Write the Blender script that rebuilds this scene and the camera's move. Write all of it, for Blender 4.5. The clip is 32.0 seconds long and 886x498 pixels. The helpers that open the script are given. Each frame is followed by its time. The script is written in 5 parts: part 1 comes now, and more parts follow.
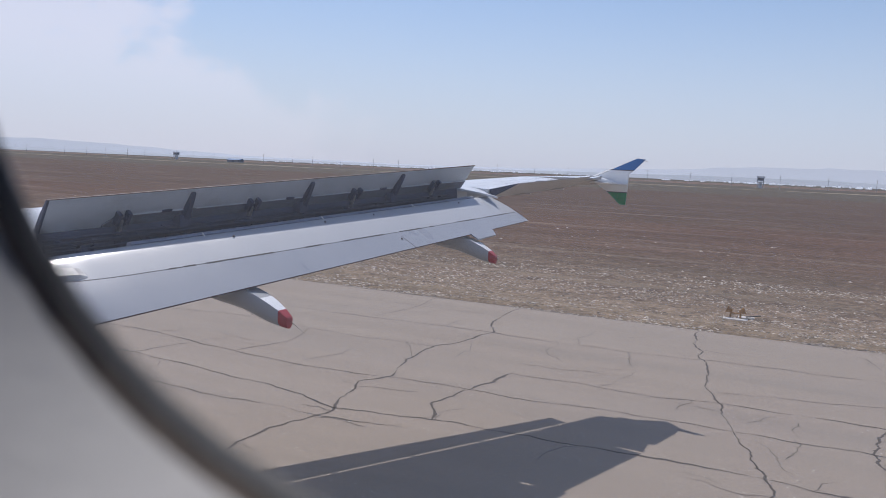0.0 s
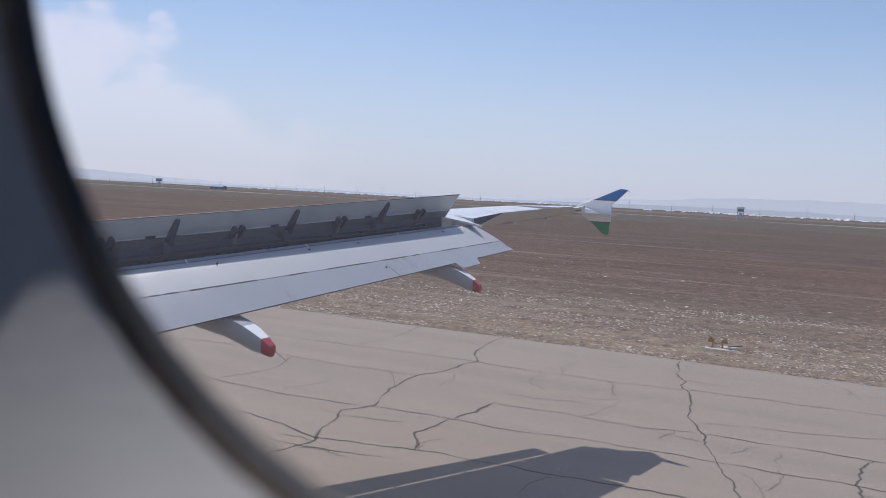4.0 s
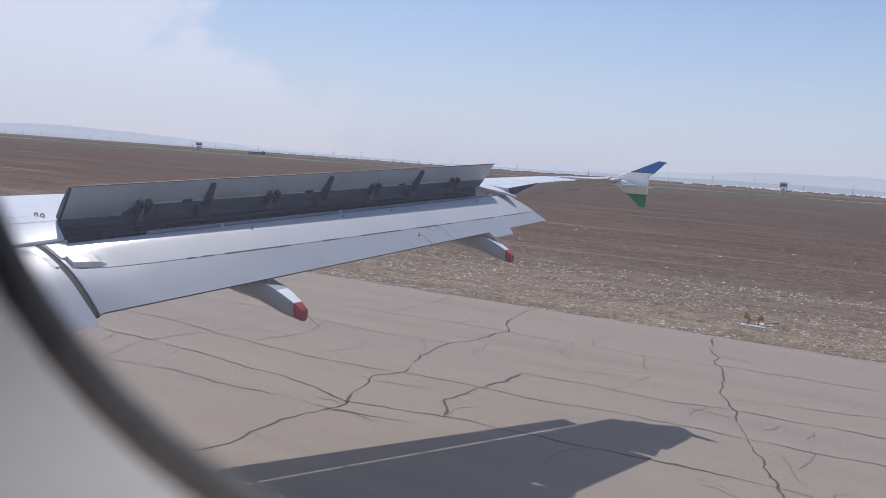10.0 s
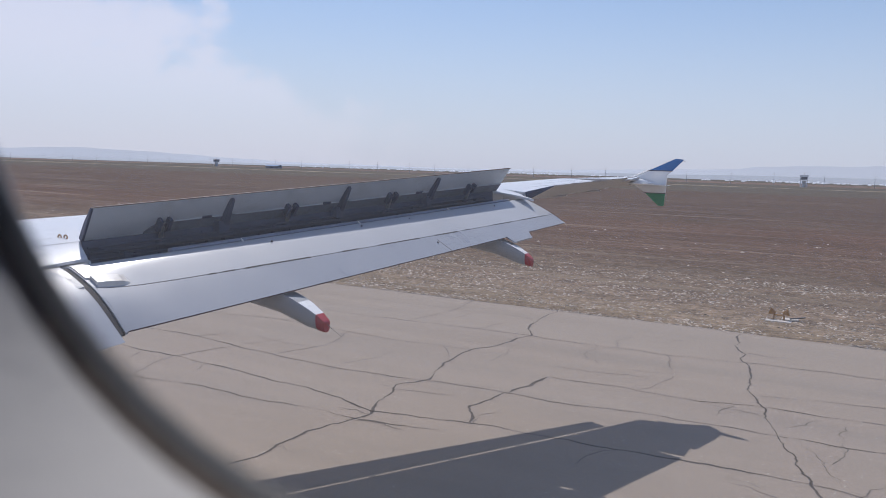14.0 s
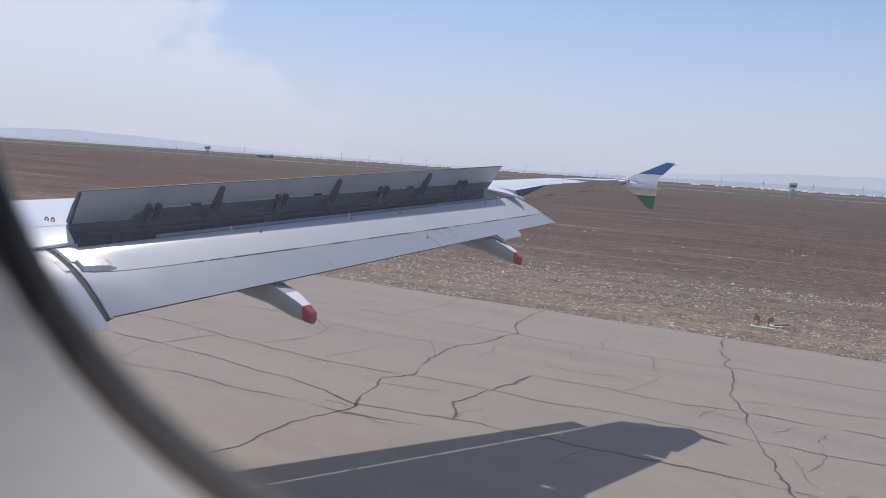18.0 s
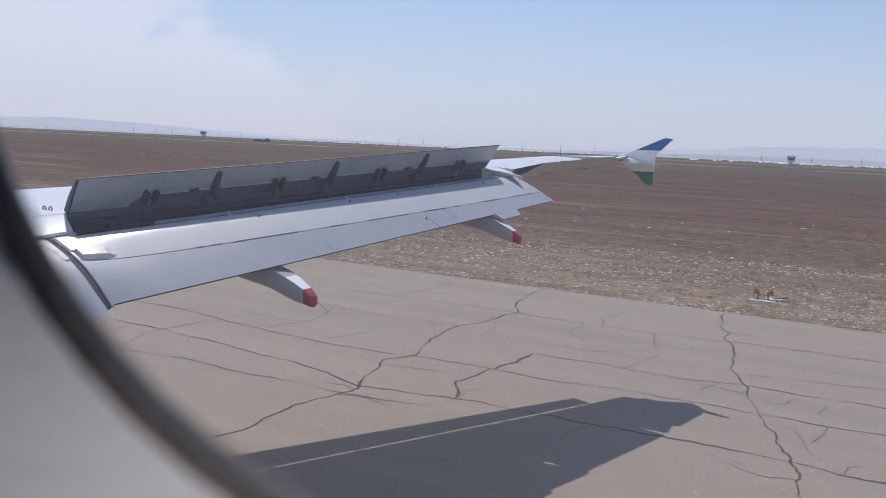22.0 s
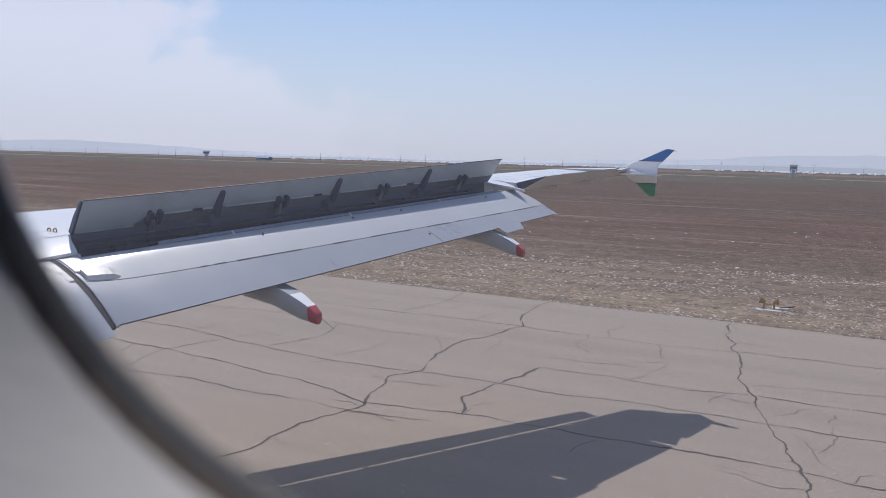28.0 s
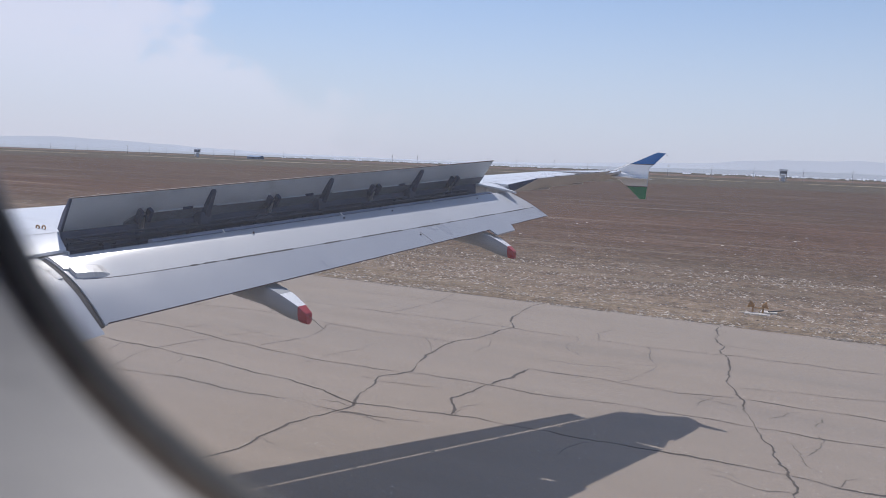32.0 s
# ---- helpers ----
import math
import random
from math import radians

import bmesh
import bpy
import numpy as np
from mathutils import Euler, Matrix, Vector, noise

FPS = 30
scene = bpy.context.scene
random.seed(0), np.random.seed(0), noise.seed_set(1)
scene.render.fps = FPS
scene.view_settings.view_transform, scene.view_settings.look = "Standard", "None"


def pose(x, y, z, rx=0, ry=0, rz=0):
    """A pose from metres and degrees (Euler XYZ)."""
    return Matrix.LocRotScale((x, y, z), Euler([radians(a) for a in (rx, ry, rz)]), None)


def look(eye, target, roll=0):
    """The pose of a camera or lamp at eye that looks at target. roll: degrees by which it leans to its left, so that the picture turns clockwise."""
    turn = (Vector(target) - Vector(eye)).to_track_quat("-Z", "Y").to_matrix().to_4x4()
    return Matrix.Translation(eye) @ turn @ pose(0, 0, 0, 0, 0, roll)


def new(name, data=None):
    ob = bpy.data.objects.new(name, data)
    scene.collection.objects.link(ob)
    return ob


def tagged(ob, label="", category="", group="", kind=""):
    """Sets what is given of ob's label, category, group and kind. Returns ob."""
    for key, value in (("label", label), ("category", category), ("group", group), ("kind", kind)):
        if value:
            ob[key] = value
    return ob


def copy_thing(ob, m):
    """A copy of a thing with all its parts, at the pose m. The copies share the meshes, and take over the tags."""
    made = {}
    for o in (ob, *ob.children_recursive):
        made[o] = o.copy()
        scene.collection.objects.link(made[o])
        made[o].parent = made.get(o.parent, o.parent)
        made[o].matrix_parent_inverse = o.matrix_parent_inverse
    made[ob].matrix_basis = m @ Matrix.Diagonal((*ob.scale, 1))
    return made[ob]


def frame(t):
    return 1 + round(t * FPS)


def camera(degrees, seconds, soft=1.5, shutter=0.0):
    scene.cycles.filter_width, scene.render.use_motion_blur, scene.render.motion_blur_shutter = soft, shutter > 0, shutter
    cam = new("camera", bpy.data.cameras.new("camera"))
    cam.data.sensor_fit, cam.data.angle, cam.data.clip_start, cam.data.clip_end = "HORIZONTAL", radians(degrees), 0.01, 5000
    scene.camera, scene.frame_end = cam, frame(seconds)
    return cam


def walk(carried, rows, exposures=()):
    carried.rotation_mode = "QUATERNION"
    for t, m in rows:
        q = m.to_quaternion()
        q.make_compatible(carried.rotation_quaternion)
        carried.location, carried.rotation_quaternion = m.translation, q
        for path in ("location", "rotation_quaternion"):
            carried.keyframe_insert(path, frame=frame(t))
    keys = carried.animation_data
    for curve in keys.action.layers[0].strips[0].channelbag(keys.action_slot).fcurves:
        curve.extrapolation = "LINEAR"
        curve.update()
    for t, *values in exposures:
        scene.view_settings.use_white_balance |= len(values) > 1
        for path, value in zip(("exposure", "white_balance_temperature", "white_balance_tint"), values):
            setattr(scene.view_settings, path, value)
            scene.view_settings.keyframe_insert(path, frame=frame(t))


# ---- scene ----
cam = camera(60.0, 32.0, soft=0.5)
# camera rows: seconds, x, y, z, tilt, lean, turn
PATH = [
    (0, -0.0060, -0.0081, 4.3475, 83.96, -2.59, 25.95),
    (0.5, -0.0057, -0.0079, 4.3475, 83.63, 0.90, 26.73),
    (1, -0.0054, -0.0077, 4.3476, 82.30, -2.61, 27.53),
    (1.5, -0.0062, -0.0083, 4.3450, 82.56, -0.36, 28.55),
    (2, -0.0070, -0.0090, 4.3424, 83.59, -6.85, 27.52),
    (2.5, -0.0096, -0.0109, 4.3430, 82.12, -3.62, 27.45),
    (3, -0.0119, -0.0128, 4.3438, 84.02, -7.01, 27.96),
    (3.5, -0.0166, -0.0164, 4.3472, 81.04, -1.94, 29.83),
    (4, -0.0211, -0.0198, 4.3505, 86.14, -3.05, 24.73),
    (4.5, -0.0182, -0.0178, 4.3505, 86.77, -1.74, 24.16),
    (6.5, -0.0070, -0.0089, 4.3500, 84.29, -1.93, 25.06),
    (7, 0.0040, -0.0034, 4.3478, 84.51, -0.16, 27.45),
    (7.5, 0.0022, -0.0034, 4.3488, 83.64, -4.03, 28.11),
    (8, 0.0004, -0.0034, 4.3497, 84.37, -4.68, 28.54),
    (8.5, -0.0002, -0.0034, 4.3487, 84.02, 0.95, 28.29),
    (9, -0.0008, -0.0034, 4.3477, 83.68, -3.30, 29.11),
    (9.5, 0.0022, -0.0034, 4.3480, 83.47, 3.98, 28.25),
    (10, 0.0051, -0.0034, 4.3483, 83.67, -4.11, 27.45),
    (10.5, 0.0031, -0.0034, 4.3496, 83.70, -0.43, 27.37),
    (11, 0.0010, -0.0034, 4.3508, 83.36, -3.57, 27.34),
    (11.5, 0.0023, -0.0034, 4.3493, 84.14, -3.94, 27.46),
    (12, 0.0035, -0.0034, 4.3479, 84.04, -1.65, 27.28),
    (12.5, 0.0021, -0.0034, 4.3482, 84.51, -7.74, 27.73),
    (13, 0.0006, -0.0034, 4.3486, 84.06, -2.51, 29.04),
    (13.5, 0.0030, -0.0034, 4.3478, 84.10, -0.22, 28.16),
    (14, 0.0053, -0.0034, 4.3469, 84.11, -1.80, 28.64),
    (14.5, 0.0047, -0.0034, 4.3472, 84.01, -2.09, 28.13),
    (16.5, 0.0022, -0.0034, 4.3481, 83.53, -4.32, 27.72),
    (17, 0.0015, -0.0034, 4.3483, 83.81, -4.20, 27.77),
    (17.5, 0.0018, -0.0034, 4.3483, 83.70, -1.33, 27.54),
    (18, 0.0020, -0.0034, 4.3484, 83.81, -3.81, 28.03),
    (18.5, -0.0002, -0.0034, 4.3488, 83.29, -0.45, 27.94),
    (19, -0.0024, -0.0034, 4.3493, 83.12, -2.54, 28.32),
    (19.5, 0.0007, -0.0034, 4.3490, 83.41, -4.35, 28.65),
    (20, 0.0038, -0.0034, 4.3487, 82.78, -2.49, 28.75),
    (20.5, 0.0017, -0.0034, 4.3489, 82.57, -1.48, 28.73),
    (21, -0.0003, -0.0034, 4.3491, 82.61, -3.32, 28.20),
    (21.5, -0.0012, -0.0034, 4.3499, 82.55, -1.71, 27.89),
    (22, -0.0020, -0.0034, 4.3507, 82.36, -2.61, 27.81),
    (22.5, -0.0022, -0.0034, 4.3502, 82.74, -2.86, 27.23),
    (23, -0.0025, -0.0034, 4.3497, 83.14, -0.47, 27.17),
    (23.5, -0.0028, -0.0034, 4.3491, 83.02, -2.98, 27.15),
    (24, -0.0032, -0.0034, 4.3484, 83.56, -2.50, 27.25),
    (24.5, -0.0013, -0.0034, 4.3497, 83.34, -2.67, 27.01),
    (25, 0.0005, -0.0034, 4.3510, 83.17, -3.00, 27.13),
    (25.5, 0.0005, -0.0034, 4.3507, 83.39, -0.89, 26.85),
    (27.5, 0.0003, -0.0034, 4.3495, 83.44, -0.71, 27.88),
    (28, 0.0003, -0.0034, 4.3491, 83.47, -1.56, 27.97),
    (28.5, 0.0006, -0.0034, 4.3495, 83.34, -1.92, 27.94),
    (29, 0.0009, -0.0034, 4.3499, 83.37, -2.96, 28.20),
    (29.5, 0.0005, -0.0034, 4.3500, 83.39, -3.44, 28.15),
    (30, 0.0000, -0.0034, 4.3500, 83.90, -1.15, 27.60),
    (30.5, 0.0007, -0.0034, 4.3495, 83.72, -2.19, 27.49),
    (31, 0.0014, -0.0034, 4.3491, 83.80, -4.44, 27.36),
    (31.5, 0.0006, -0.0034, 4.3494, 83.78, -1.16, 27.13),
    (32, -0.0002, -0.0034, 4.3498, 83.56, -2.18, 27.36),
]
cam.data.dof.use_dof = True
cam.data.dof.focus_distance = 12.0
cam.data.dof.aperture_fstop = 7.0
walk(cam, [(t, pose(*row)) for t, *row in PATH], [(0, 0.0, 6400, 13), (32, 0.0, 6400, 13)])

# ---- world and sun ----
SUN_WAY = Vector((-0.322, 0.372, 0.871)).normalized()
world = bpy.data.worlds.new("sky")
scene.world = world
world.use_nodes = True
wn, wl = world.node_tree.nodes, world.node_tree.links
wn.clear()
w_out = wn.new("ShaderNodeOutputWorld")
w_bg = wn.new("ShaderNodeBackground")
w_bg.inputs["Strength"].default_value = 0.114
w_sky = wn.new("ShaderNodeTexSky")
w_sky.sky_type = "NISHITA"
w_sky.sun_disc = False
w_sky.sun_elevation = math.asin(SUN_WAY.z)
w_sky.sun_rotation = math.atan2(SUN_WAY.x, SUN_WAY.y)
w_sky.air_density = 1.0
w_sky.dust_density = 0.8
w_sky.ozone_density = 3.9
w_tc = wn.new("ShaderNodeTexCoord")
# thin cloud bank low in the sky, broken up by noise
w_noise = wn.new("ShaderNodeTexNoise")
w_noise.inputs["Scale"].default_value = 9.0
w_noise.inputs["Detail"].default_value = 9.0
w_noise.inputs["Roughness"].default_value = 0.58
w_map = wn.new("ShaderNodeMapping")
w_map.inputs["Scale"].default_value = (1.0, 1.0, 1.6)
w_map.inputs["Location"].default_value = (0.35, 0.1, 0.0)
w_ramp = wn.new("ShaderNodeMapRange")
w_ramp.interpolation_type = "SMOOTHSTEP"
w_ramp.inputs["From Min"].default_value = 0.132
w_ramp.inputs["From Max"].default_value = 0.186
w_ramp.inputs["To Max"].default_value = 0.60
w_mix = wn.new("ShaderNodeMix")
w_mix.data_type = "RGBA"
w_sep = wn.new("ShaderNodeSeparateXYZ")
# the bank's upper limit slopes down towards the rear
w_dot = wn.new("ShaderNodeVectorMath")
w_dot.operation = "DOT_PRODUCT"
w_dot.inputs[1].default_value = (-0.414, -0.238, -0.879)
w_mul = wn.new("ShaderNodeMath")
w_mul.operation = "MULTIPLY_ADD"
w_mul.inputs[1].default_value = 0.30
w_haze = wn.new("ShaderNodeMapRange")
w_haze.interpolation_type = "SMOOTHSTEP"
w_haze.inputs["From Min"].default_value = 0.0
w_haze.inputs["From Max"].default_value = 0.26
w_haze.inputs["To Min"].default_value = 0.80
w_haze.inputs["To Max"].default_value = 0.05
w_hmix = wn.new("ShaderNodeMix")
w_hmix.data_type = "RGBA"
w_hmix.inputs[7].default_value = (5.05, 5.5, 6.75, 1.0)
wl.new(w_tc.outputs["Generated"], w_map.inputs["Vector"])
wl.new(w_map.outputs["Vector"], w_noise.inputs["Vector"])
wl.new(w_noise.outputs["Fac"], w_mul.inputs[0])
wl.new(w_tc.outputs["Generated"], w_dot.inputs[0])
wl.new(w_dot.outputs["Value"], w_mul.inputs[2])
wl.new(w_mul.outputs["Value"], w_ramp.inputs["Value"])
wl.new(w_tc.outputs["Generated"], w_sep.inputs["Vector"])
wl.new(w_sep.outputs["Z"], w_haze.inputs["Value"])
wl.new(w_haze.outputs["Result"], w_hmix.inputs[0])
wl.new(w_sky.outputs["Color"], w_hmix.inputs[6])
# one small separate puff above the bank
w_pdot = wn.new("ShaderNodeVectorMath")
w_pdot.operation = "DOT_PRODUCT"
w_pdot.inputs[1].default_value = Vector((-0.6954, 0.6935, 0.1881)).normalized()
w_pnoise = wn.new("ShaderNodeTexNoise")
w_pnoise.inputs["Scale"].default_value = 70.0
w_pnoise.inputs["Detail"].default_value = 5.0
w_padd = wn.new("ShaderNodeMath")
w_padd.operation = "MULTIPLY_ADD"
w_padd.inputs[1].default_value = 0.0004
w_puff = wn.new("ShaderNodeMapRange")
w_puff.interpolation_type = "SMOOTHSTEP"
w_puff.inputs["From Min"].default_value = 1.00004
w_puff.inputs["From Max"].default_value = 1.00020
w_puff.inputs["To Max"].default_value = 0.45
w_max = wn.new("ShaderNodeMath")
w_max.operation = "MAXIMUM"
wl.new(w_tc.outputs["Generated"], w_pdot.inputs[0])
wl.new(w_tc.outputs["Generated"], w_pnoise.inputs["Vector"])
wl.new(w_pnoise.outputs["Fac"], w_padd.inputs[0])
wl.new(w_pdot.outputs["Value"], w_padd.inputs[2])
wl.new(w_padd.outputs["Value"], w_puff.inputs["Value"])
wl.new(w_puff.outputs["Result"], w_max.inputs[0])
# the bank melts into the haze low down
w_low = wn.new("ShaderNodeMapRange")
w_low.interpolation_type = "SMOOTHSTEP"
w_low.inputs["From Min"].default_value = 0.03
w_low.inputs["From Max"].default_value = 0.15
w_low.inputs["To Min"].default_value = 0.30
w_fade = wn.new("ShaderNodeMath")
w_fade.operation = "MULTIPLY"
wl.new(w_sep.outputs["Z"], w_low.inputs["Value"])
wl.new(w_ramp.outputs["Result"], w_fade.inputs[0])
wl.new(w_low.outputs["Result"], w_fade.inputs[1])
wl.new(w_fade.outputs["Value"], w_max.inputs[1])
wl.new(w_max.outputs["Value"], w_mix.inputs[0])
wl.new(w_hmix.outputs[2], w_mix.inputs[6])
w_mix.inputs[7].default_value = (7.35, 7.2, 7.95, 1.0)
wl.new(w_mix.outputs[2], w_bg.inputs["Color"])
wl.new(w_bg.outputs["Background"], w_out.inputs["Surface"])

sun_data = bpy.data.lights.new("sun", "SUN")
sun_data.energy = 3.2
sun_data.angle = radians(0.53)
sun_data.color = (1.0, 0.955, 0.89)
sun = new("sun", sun_data)
sun.matrix_basis = look(SUN_WAY * 60, (0, 0, 0))
scene.view_settings.exposure = 0.0


# ---- materials ----
def mat(name, base, rough=0.5, metal=0.0, vary=0.12, scale=6.0, bump=0.0, bump_scale=60.0, stain=None, stain_amount=0.0, stain_scale=1.5, coat=0.0, squash=(1, 1, 1), random_tone=0.0, island_tone=0.0):
    """A surface with tone variation at two scales, stains of another colour and fine relief."""
    m = bpy.data.materials.new(name)
    m.use_nodes = True
    n, l = m.node_tree.nodes, m.node_tree.links
    b = n["Principled BSDF"]
    b.inputs["Roughness"].default_value = rough
    b.inputs["Metallic"].default_value = metal
    b.inputs["Coat Weight"].default_value = coat
    b.inputs["Coat Roughness"].default_value = 0.18
    tc = n.new("ShaderNodeTexCoord")
    mp = n.new("ShaderNodeMapping")
    mp.inputs["Scale"].default_value = squash
    l.new(tc.outputs["Object"], mp.inputs["Vector"])
    big = n.new("ShaderNodeTexNoise")
    big.inputs["Scale"].default_value = scale
    big.inputs["Detail"].default_value = 6.0
    small = n.new("ShaderNodeTexNoise")
    small.inputs["Scale"].default_value = scale * 9
    small.inputs["Detail"].default_value = 4.0
    for t in (big, small):
        l.new(mp.outputs["Vector"], t.inputs["Vector"])
    add = n.new("ShaderNodeMath")
    add.operation = "ADD"
    l.new(big.outputs["Fac"], add.inputs[0])
    l.new(small.outputs["Fac"], add.inputs[1])
    rng = n.new("ShaderNodeMapRange")
    rng.inputs["From Min"].default_value = 0.6
    rng.inputs["From Max"].default_value = 1.4
    rng.inputs["To Min"].default_value = 1 - vary
    rng.inputs["To Max"].default_value = 1 + vary
    l.new(add.outputs["Value"], rng.inputs["Value"])
    hsv = n.new("ShaderNodeHueSaturation")
    hsv.inputs["Color"].default_value = (*base, 1)
    value = rng.outputs["Result"]
    if random_tone:
        oi = n.new("ShaderNodeObjectInfo")
        rr = n.new("ShaderNodeMapRange")
        rr.inputs["To Min"].default_value = 1 - random_tone
        rr.inputs["To Max"].default_value = 1 + random_tone
        l.new(oi.outputs["Random"], rr.inputs["Value"])
        mu = n.new("ShaderNodeMath")
        mu.operation = "MULTIPLY"
        l.new(value, mu.inputs[0])
        l.new(rr.outputs["Result"], mu.inputs[1])
        value = mu.outputs["Value"]
    if island_tone:
        gi = n.new("ShaderNodeNewGeometry")
        ir = n.new("ShaderNodeMapRange")
        ir.inputs["To Min"].default_value = 1 - island_tone
        ir.inputs["To Max"].default_value = 1 + island_tone
        l.new(gi.outputs["Random Per Island"], ir.inputs["Value"])
        mi = n.new("ShaderNodeMath")
        mi.operation = "MULTIPLY"
        l.new(value, mi.inputs[0])
        l.new(ir.outputs["Result"], mi.inputs[1])
        value = mi.outputs["Value"]
    l.new(value, hsv.inputs["Value"])
    colour = hsv.outputs["Color"]
    if stain:
        sn = n.new("ShaderNodeTexNoise")
        sn.inputs["Scale"].default_value = stain_scale
        sn.inputs["Detail"].default_value = 8.0
        sn.inputs["Roughness"].default_value = 0.65
        l.new(mp.outputs["Vector"], sn.inputs["Vector"])
        sr = n.new("ShaderNodeMapRange")
        sr.inputs["From Min"].default_value = 0.5
        sr.inputs["From Max"].default_value = 0.72
        sr.inputs["To Max"].default_value = stain_amount
        l.new(sn.outputs["Fac"], sr.inputs["Value"])
        mx = n.new("ShaderNodeMix")
        mx.data_type = "RGBA"
        mx.inputs[7].default_value = (*stain, 1)
        l.new(sr.outputs["Result"], mx.inputs[0])
        l.new(colour, mx.inputs[6])
        colour = mx.outputs[2]
    l.new(colour, b.inputs["Base Color"])
    rv = n.new("ShaderNodeMapRange")
    rv.inputs["From Min"].default_value = 0.3
    rv.inputs["From Max"].default_value = 0.7
    rv.inputs["To Min"].default_value = max(0.02, rough - 0.06)
    rv.inputs["To Max"].default_value = min(1.0, rough + 0.06)
    l.new(big.outputs["Fac"], rv.inputs["Value"])
    l.new(rv.outputs["Result"], b.inputs["Roughness"])
    if bump:
        bn = n.new("ShaderNodeTexNoise")
        bn.inputs["Scale"].default_value = bump_scale
        bn.inputs["Detail"].default_value = 5.0
        l.new(mp.outputs["Vector"], bn.inputs["Vector"])
        bp = n.new("ShaderNodeBump")
        bp.inputs["Strength"].default_value = bump
        bp.inputs["Distance"].default_value = 0.02
        l.new(bn.outputs["Fac"], bp.inputs["Height"])
        l.new(bp.outputs["Normal"], b.inputs["Normal"])
    return m


M_WING = mat("wing_white_paint", (0.66, 0.68, 0.71), 0.34, vary=0.05, scale=1.3, stain=(0.40, 0.40, 0.41), stain_amount=0.35, stain_scale=1.6, squash=(0.5, 2.0, 1))
M_FLAP = mat("flap_grey_paint", (0.425, 0.44, 0.47), 0.55, coat=0.5, vary=0.05, scale=1.2, stain=(0.38, 0.40, 0.43), stain_amount=0.35, stain_scale=2.0, squash=(0.6, 1.6, 1))
M_FLAP2 = mat("flap_bluish_paint", (0.365, 0.382, 0.42), 0.32, vary=0.05, scale=1.2, stain=(0.33, 0.35, 0.38), stain_amount=0.35, stain_scale=2.0, squash=(0.6, 1.6, 1))
M_UNDER = mat("spoiler_underside_paint", (0.49, 0.535, 0.58), 0.45, vary=0.08, scale=1.6, stain=(0.27, 0.28, 0.29), stain_amount=0.5, stain_scale=2.5)
M_BELLY = mat("wing_underside_grey", (0.41, 0.385, 0.37), 0.45, vary=0.06, scale=1.5, stain=(0.25, 0.24, 0.23), stain_amount=0.3)
# blue-black base holds the cavity's shade; the random blotches are grime
M_DARK = mat("wing_cavity_shade_grime", (0.062, 0.075, 0.125), 0.6, vary=0.35, scale=5.0, stain=(0.03, 0.03, 0.03), stain_amount=0.7, stain_scale=4.0)
# dark tone for the shade low on the spoiler undersides
M_BAY_SHADE = mat("spoiler_bay_shade", (0.15, 0.172, 0.22), 0.6, vary=0.25, scale=3.0, stain=(0.05, 0.05, 0.06), stain_amount=0.7, stain_scale=3.0)
# tone of the shadow that the spoilers cast on the flap nose
M_NOSE = mat("blue_grey_nose_shade", (0.26, 0.28, 0.34), 0.5, vary=0.12, scale=2.0, stain=(0.14, 0.15, 0.18), stain_amount=0.6, stain_scale=2.5)
M_STEEL = mat("bare_steel", (0.30, 0.31, 0.33), 0.38, metal=0.8, vary=0.15, scale=9.0)
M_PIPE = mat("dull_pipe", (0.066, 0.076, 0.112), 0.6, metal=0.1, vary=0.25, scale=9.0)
M_SEAL = mat("dark_rubber_seal", (0.045, 0.042, 0.042), 0.7, vary=0.25, scale=9.0)
M_EDGE = mat("worn_brown_edge", (0.10, 0.062, 0.056), 0.55, vary=0.25, scale=8.0)
M_CAP = mat("scuffed_white_fitting", (0.74, 0.72, 0.68), 0.36, coat=0.5, vary=0.08, scale=7.0, stain=(0.30, 0.27, 0.23), stain_amount=0.8, stain_scale=7.0)
M_RIB = mat("greasy_track_strip", (0.050, 0.046, 0.046), 0.8, vary=0.25, scale=12.0)
M_FAIR = mat("fairing_grey_paint", (0.35, 0.36, 0.375), 0.4, vary=0.05, scale=3.0, stain=(0.28, 0.28, 0.28), stain_amount=0.3)
M_RED = mat("red_paint", (0.38, 0.036, 0.045), 0.4, vary=0.10, scale=8.0, stain=(0.28, 0.04, 0.04), stain_amount=0.4)
M_BLUE = mat("blue_paint", (0.006, 0.14, 0.42), 0.35, vary=0.05, scale=4.0)
M_GREEN = mat("green_paint", (0.025, 0.22, 0.10), 0.32, vary=0.06, scale=4.0)
M_FENCE = mat("fence_white_paint", (0.80, 0.81, 0.82), 0.33, vary=0.04, scale=3.0)
M_POLISH = mat("polished_edge", (0.90, 0.90, 0.91), 0.22, metal=1.0, vary=0.04, scale=8.0)
M_LINE = mat("panel_joint", (0.16, 0.15, 0.15), 0.7, vary=0.3, scale=9.0)
M_GOLD = mat("brass_fitting", (0.42, 0.24, 0.10), 0.4, metal=0.5, vary=0.2, scale=30.0)
M_SHELL = mat("fuselage_white_paint", (0.74, 0.75, 0.76), 0.35, vary=0.04, scale=1.0)
M_TYRE = mat("tyre_rubber", (0.03, 0.03, 0.03), 0.8, vary=0.2, scale=9.0)
M_REVEAL = mat("cabin_lining_plastic", (0.30, 0.305, 0.328), 0.5, vary=0.05, scale=9.0, bump=0.08, bump_scale=400.0)
M_GASKET = mat("black_window_gasket", (0.06, 0.066, 0.08), 0.5, vary=0.2, scale=30.0)
M_TRIM = mat("brown_window_seal", (0.30, 0.25, 0.22), 0.6, vary=0.2, scale=30.0)
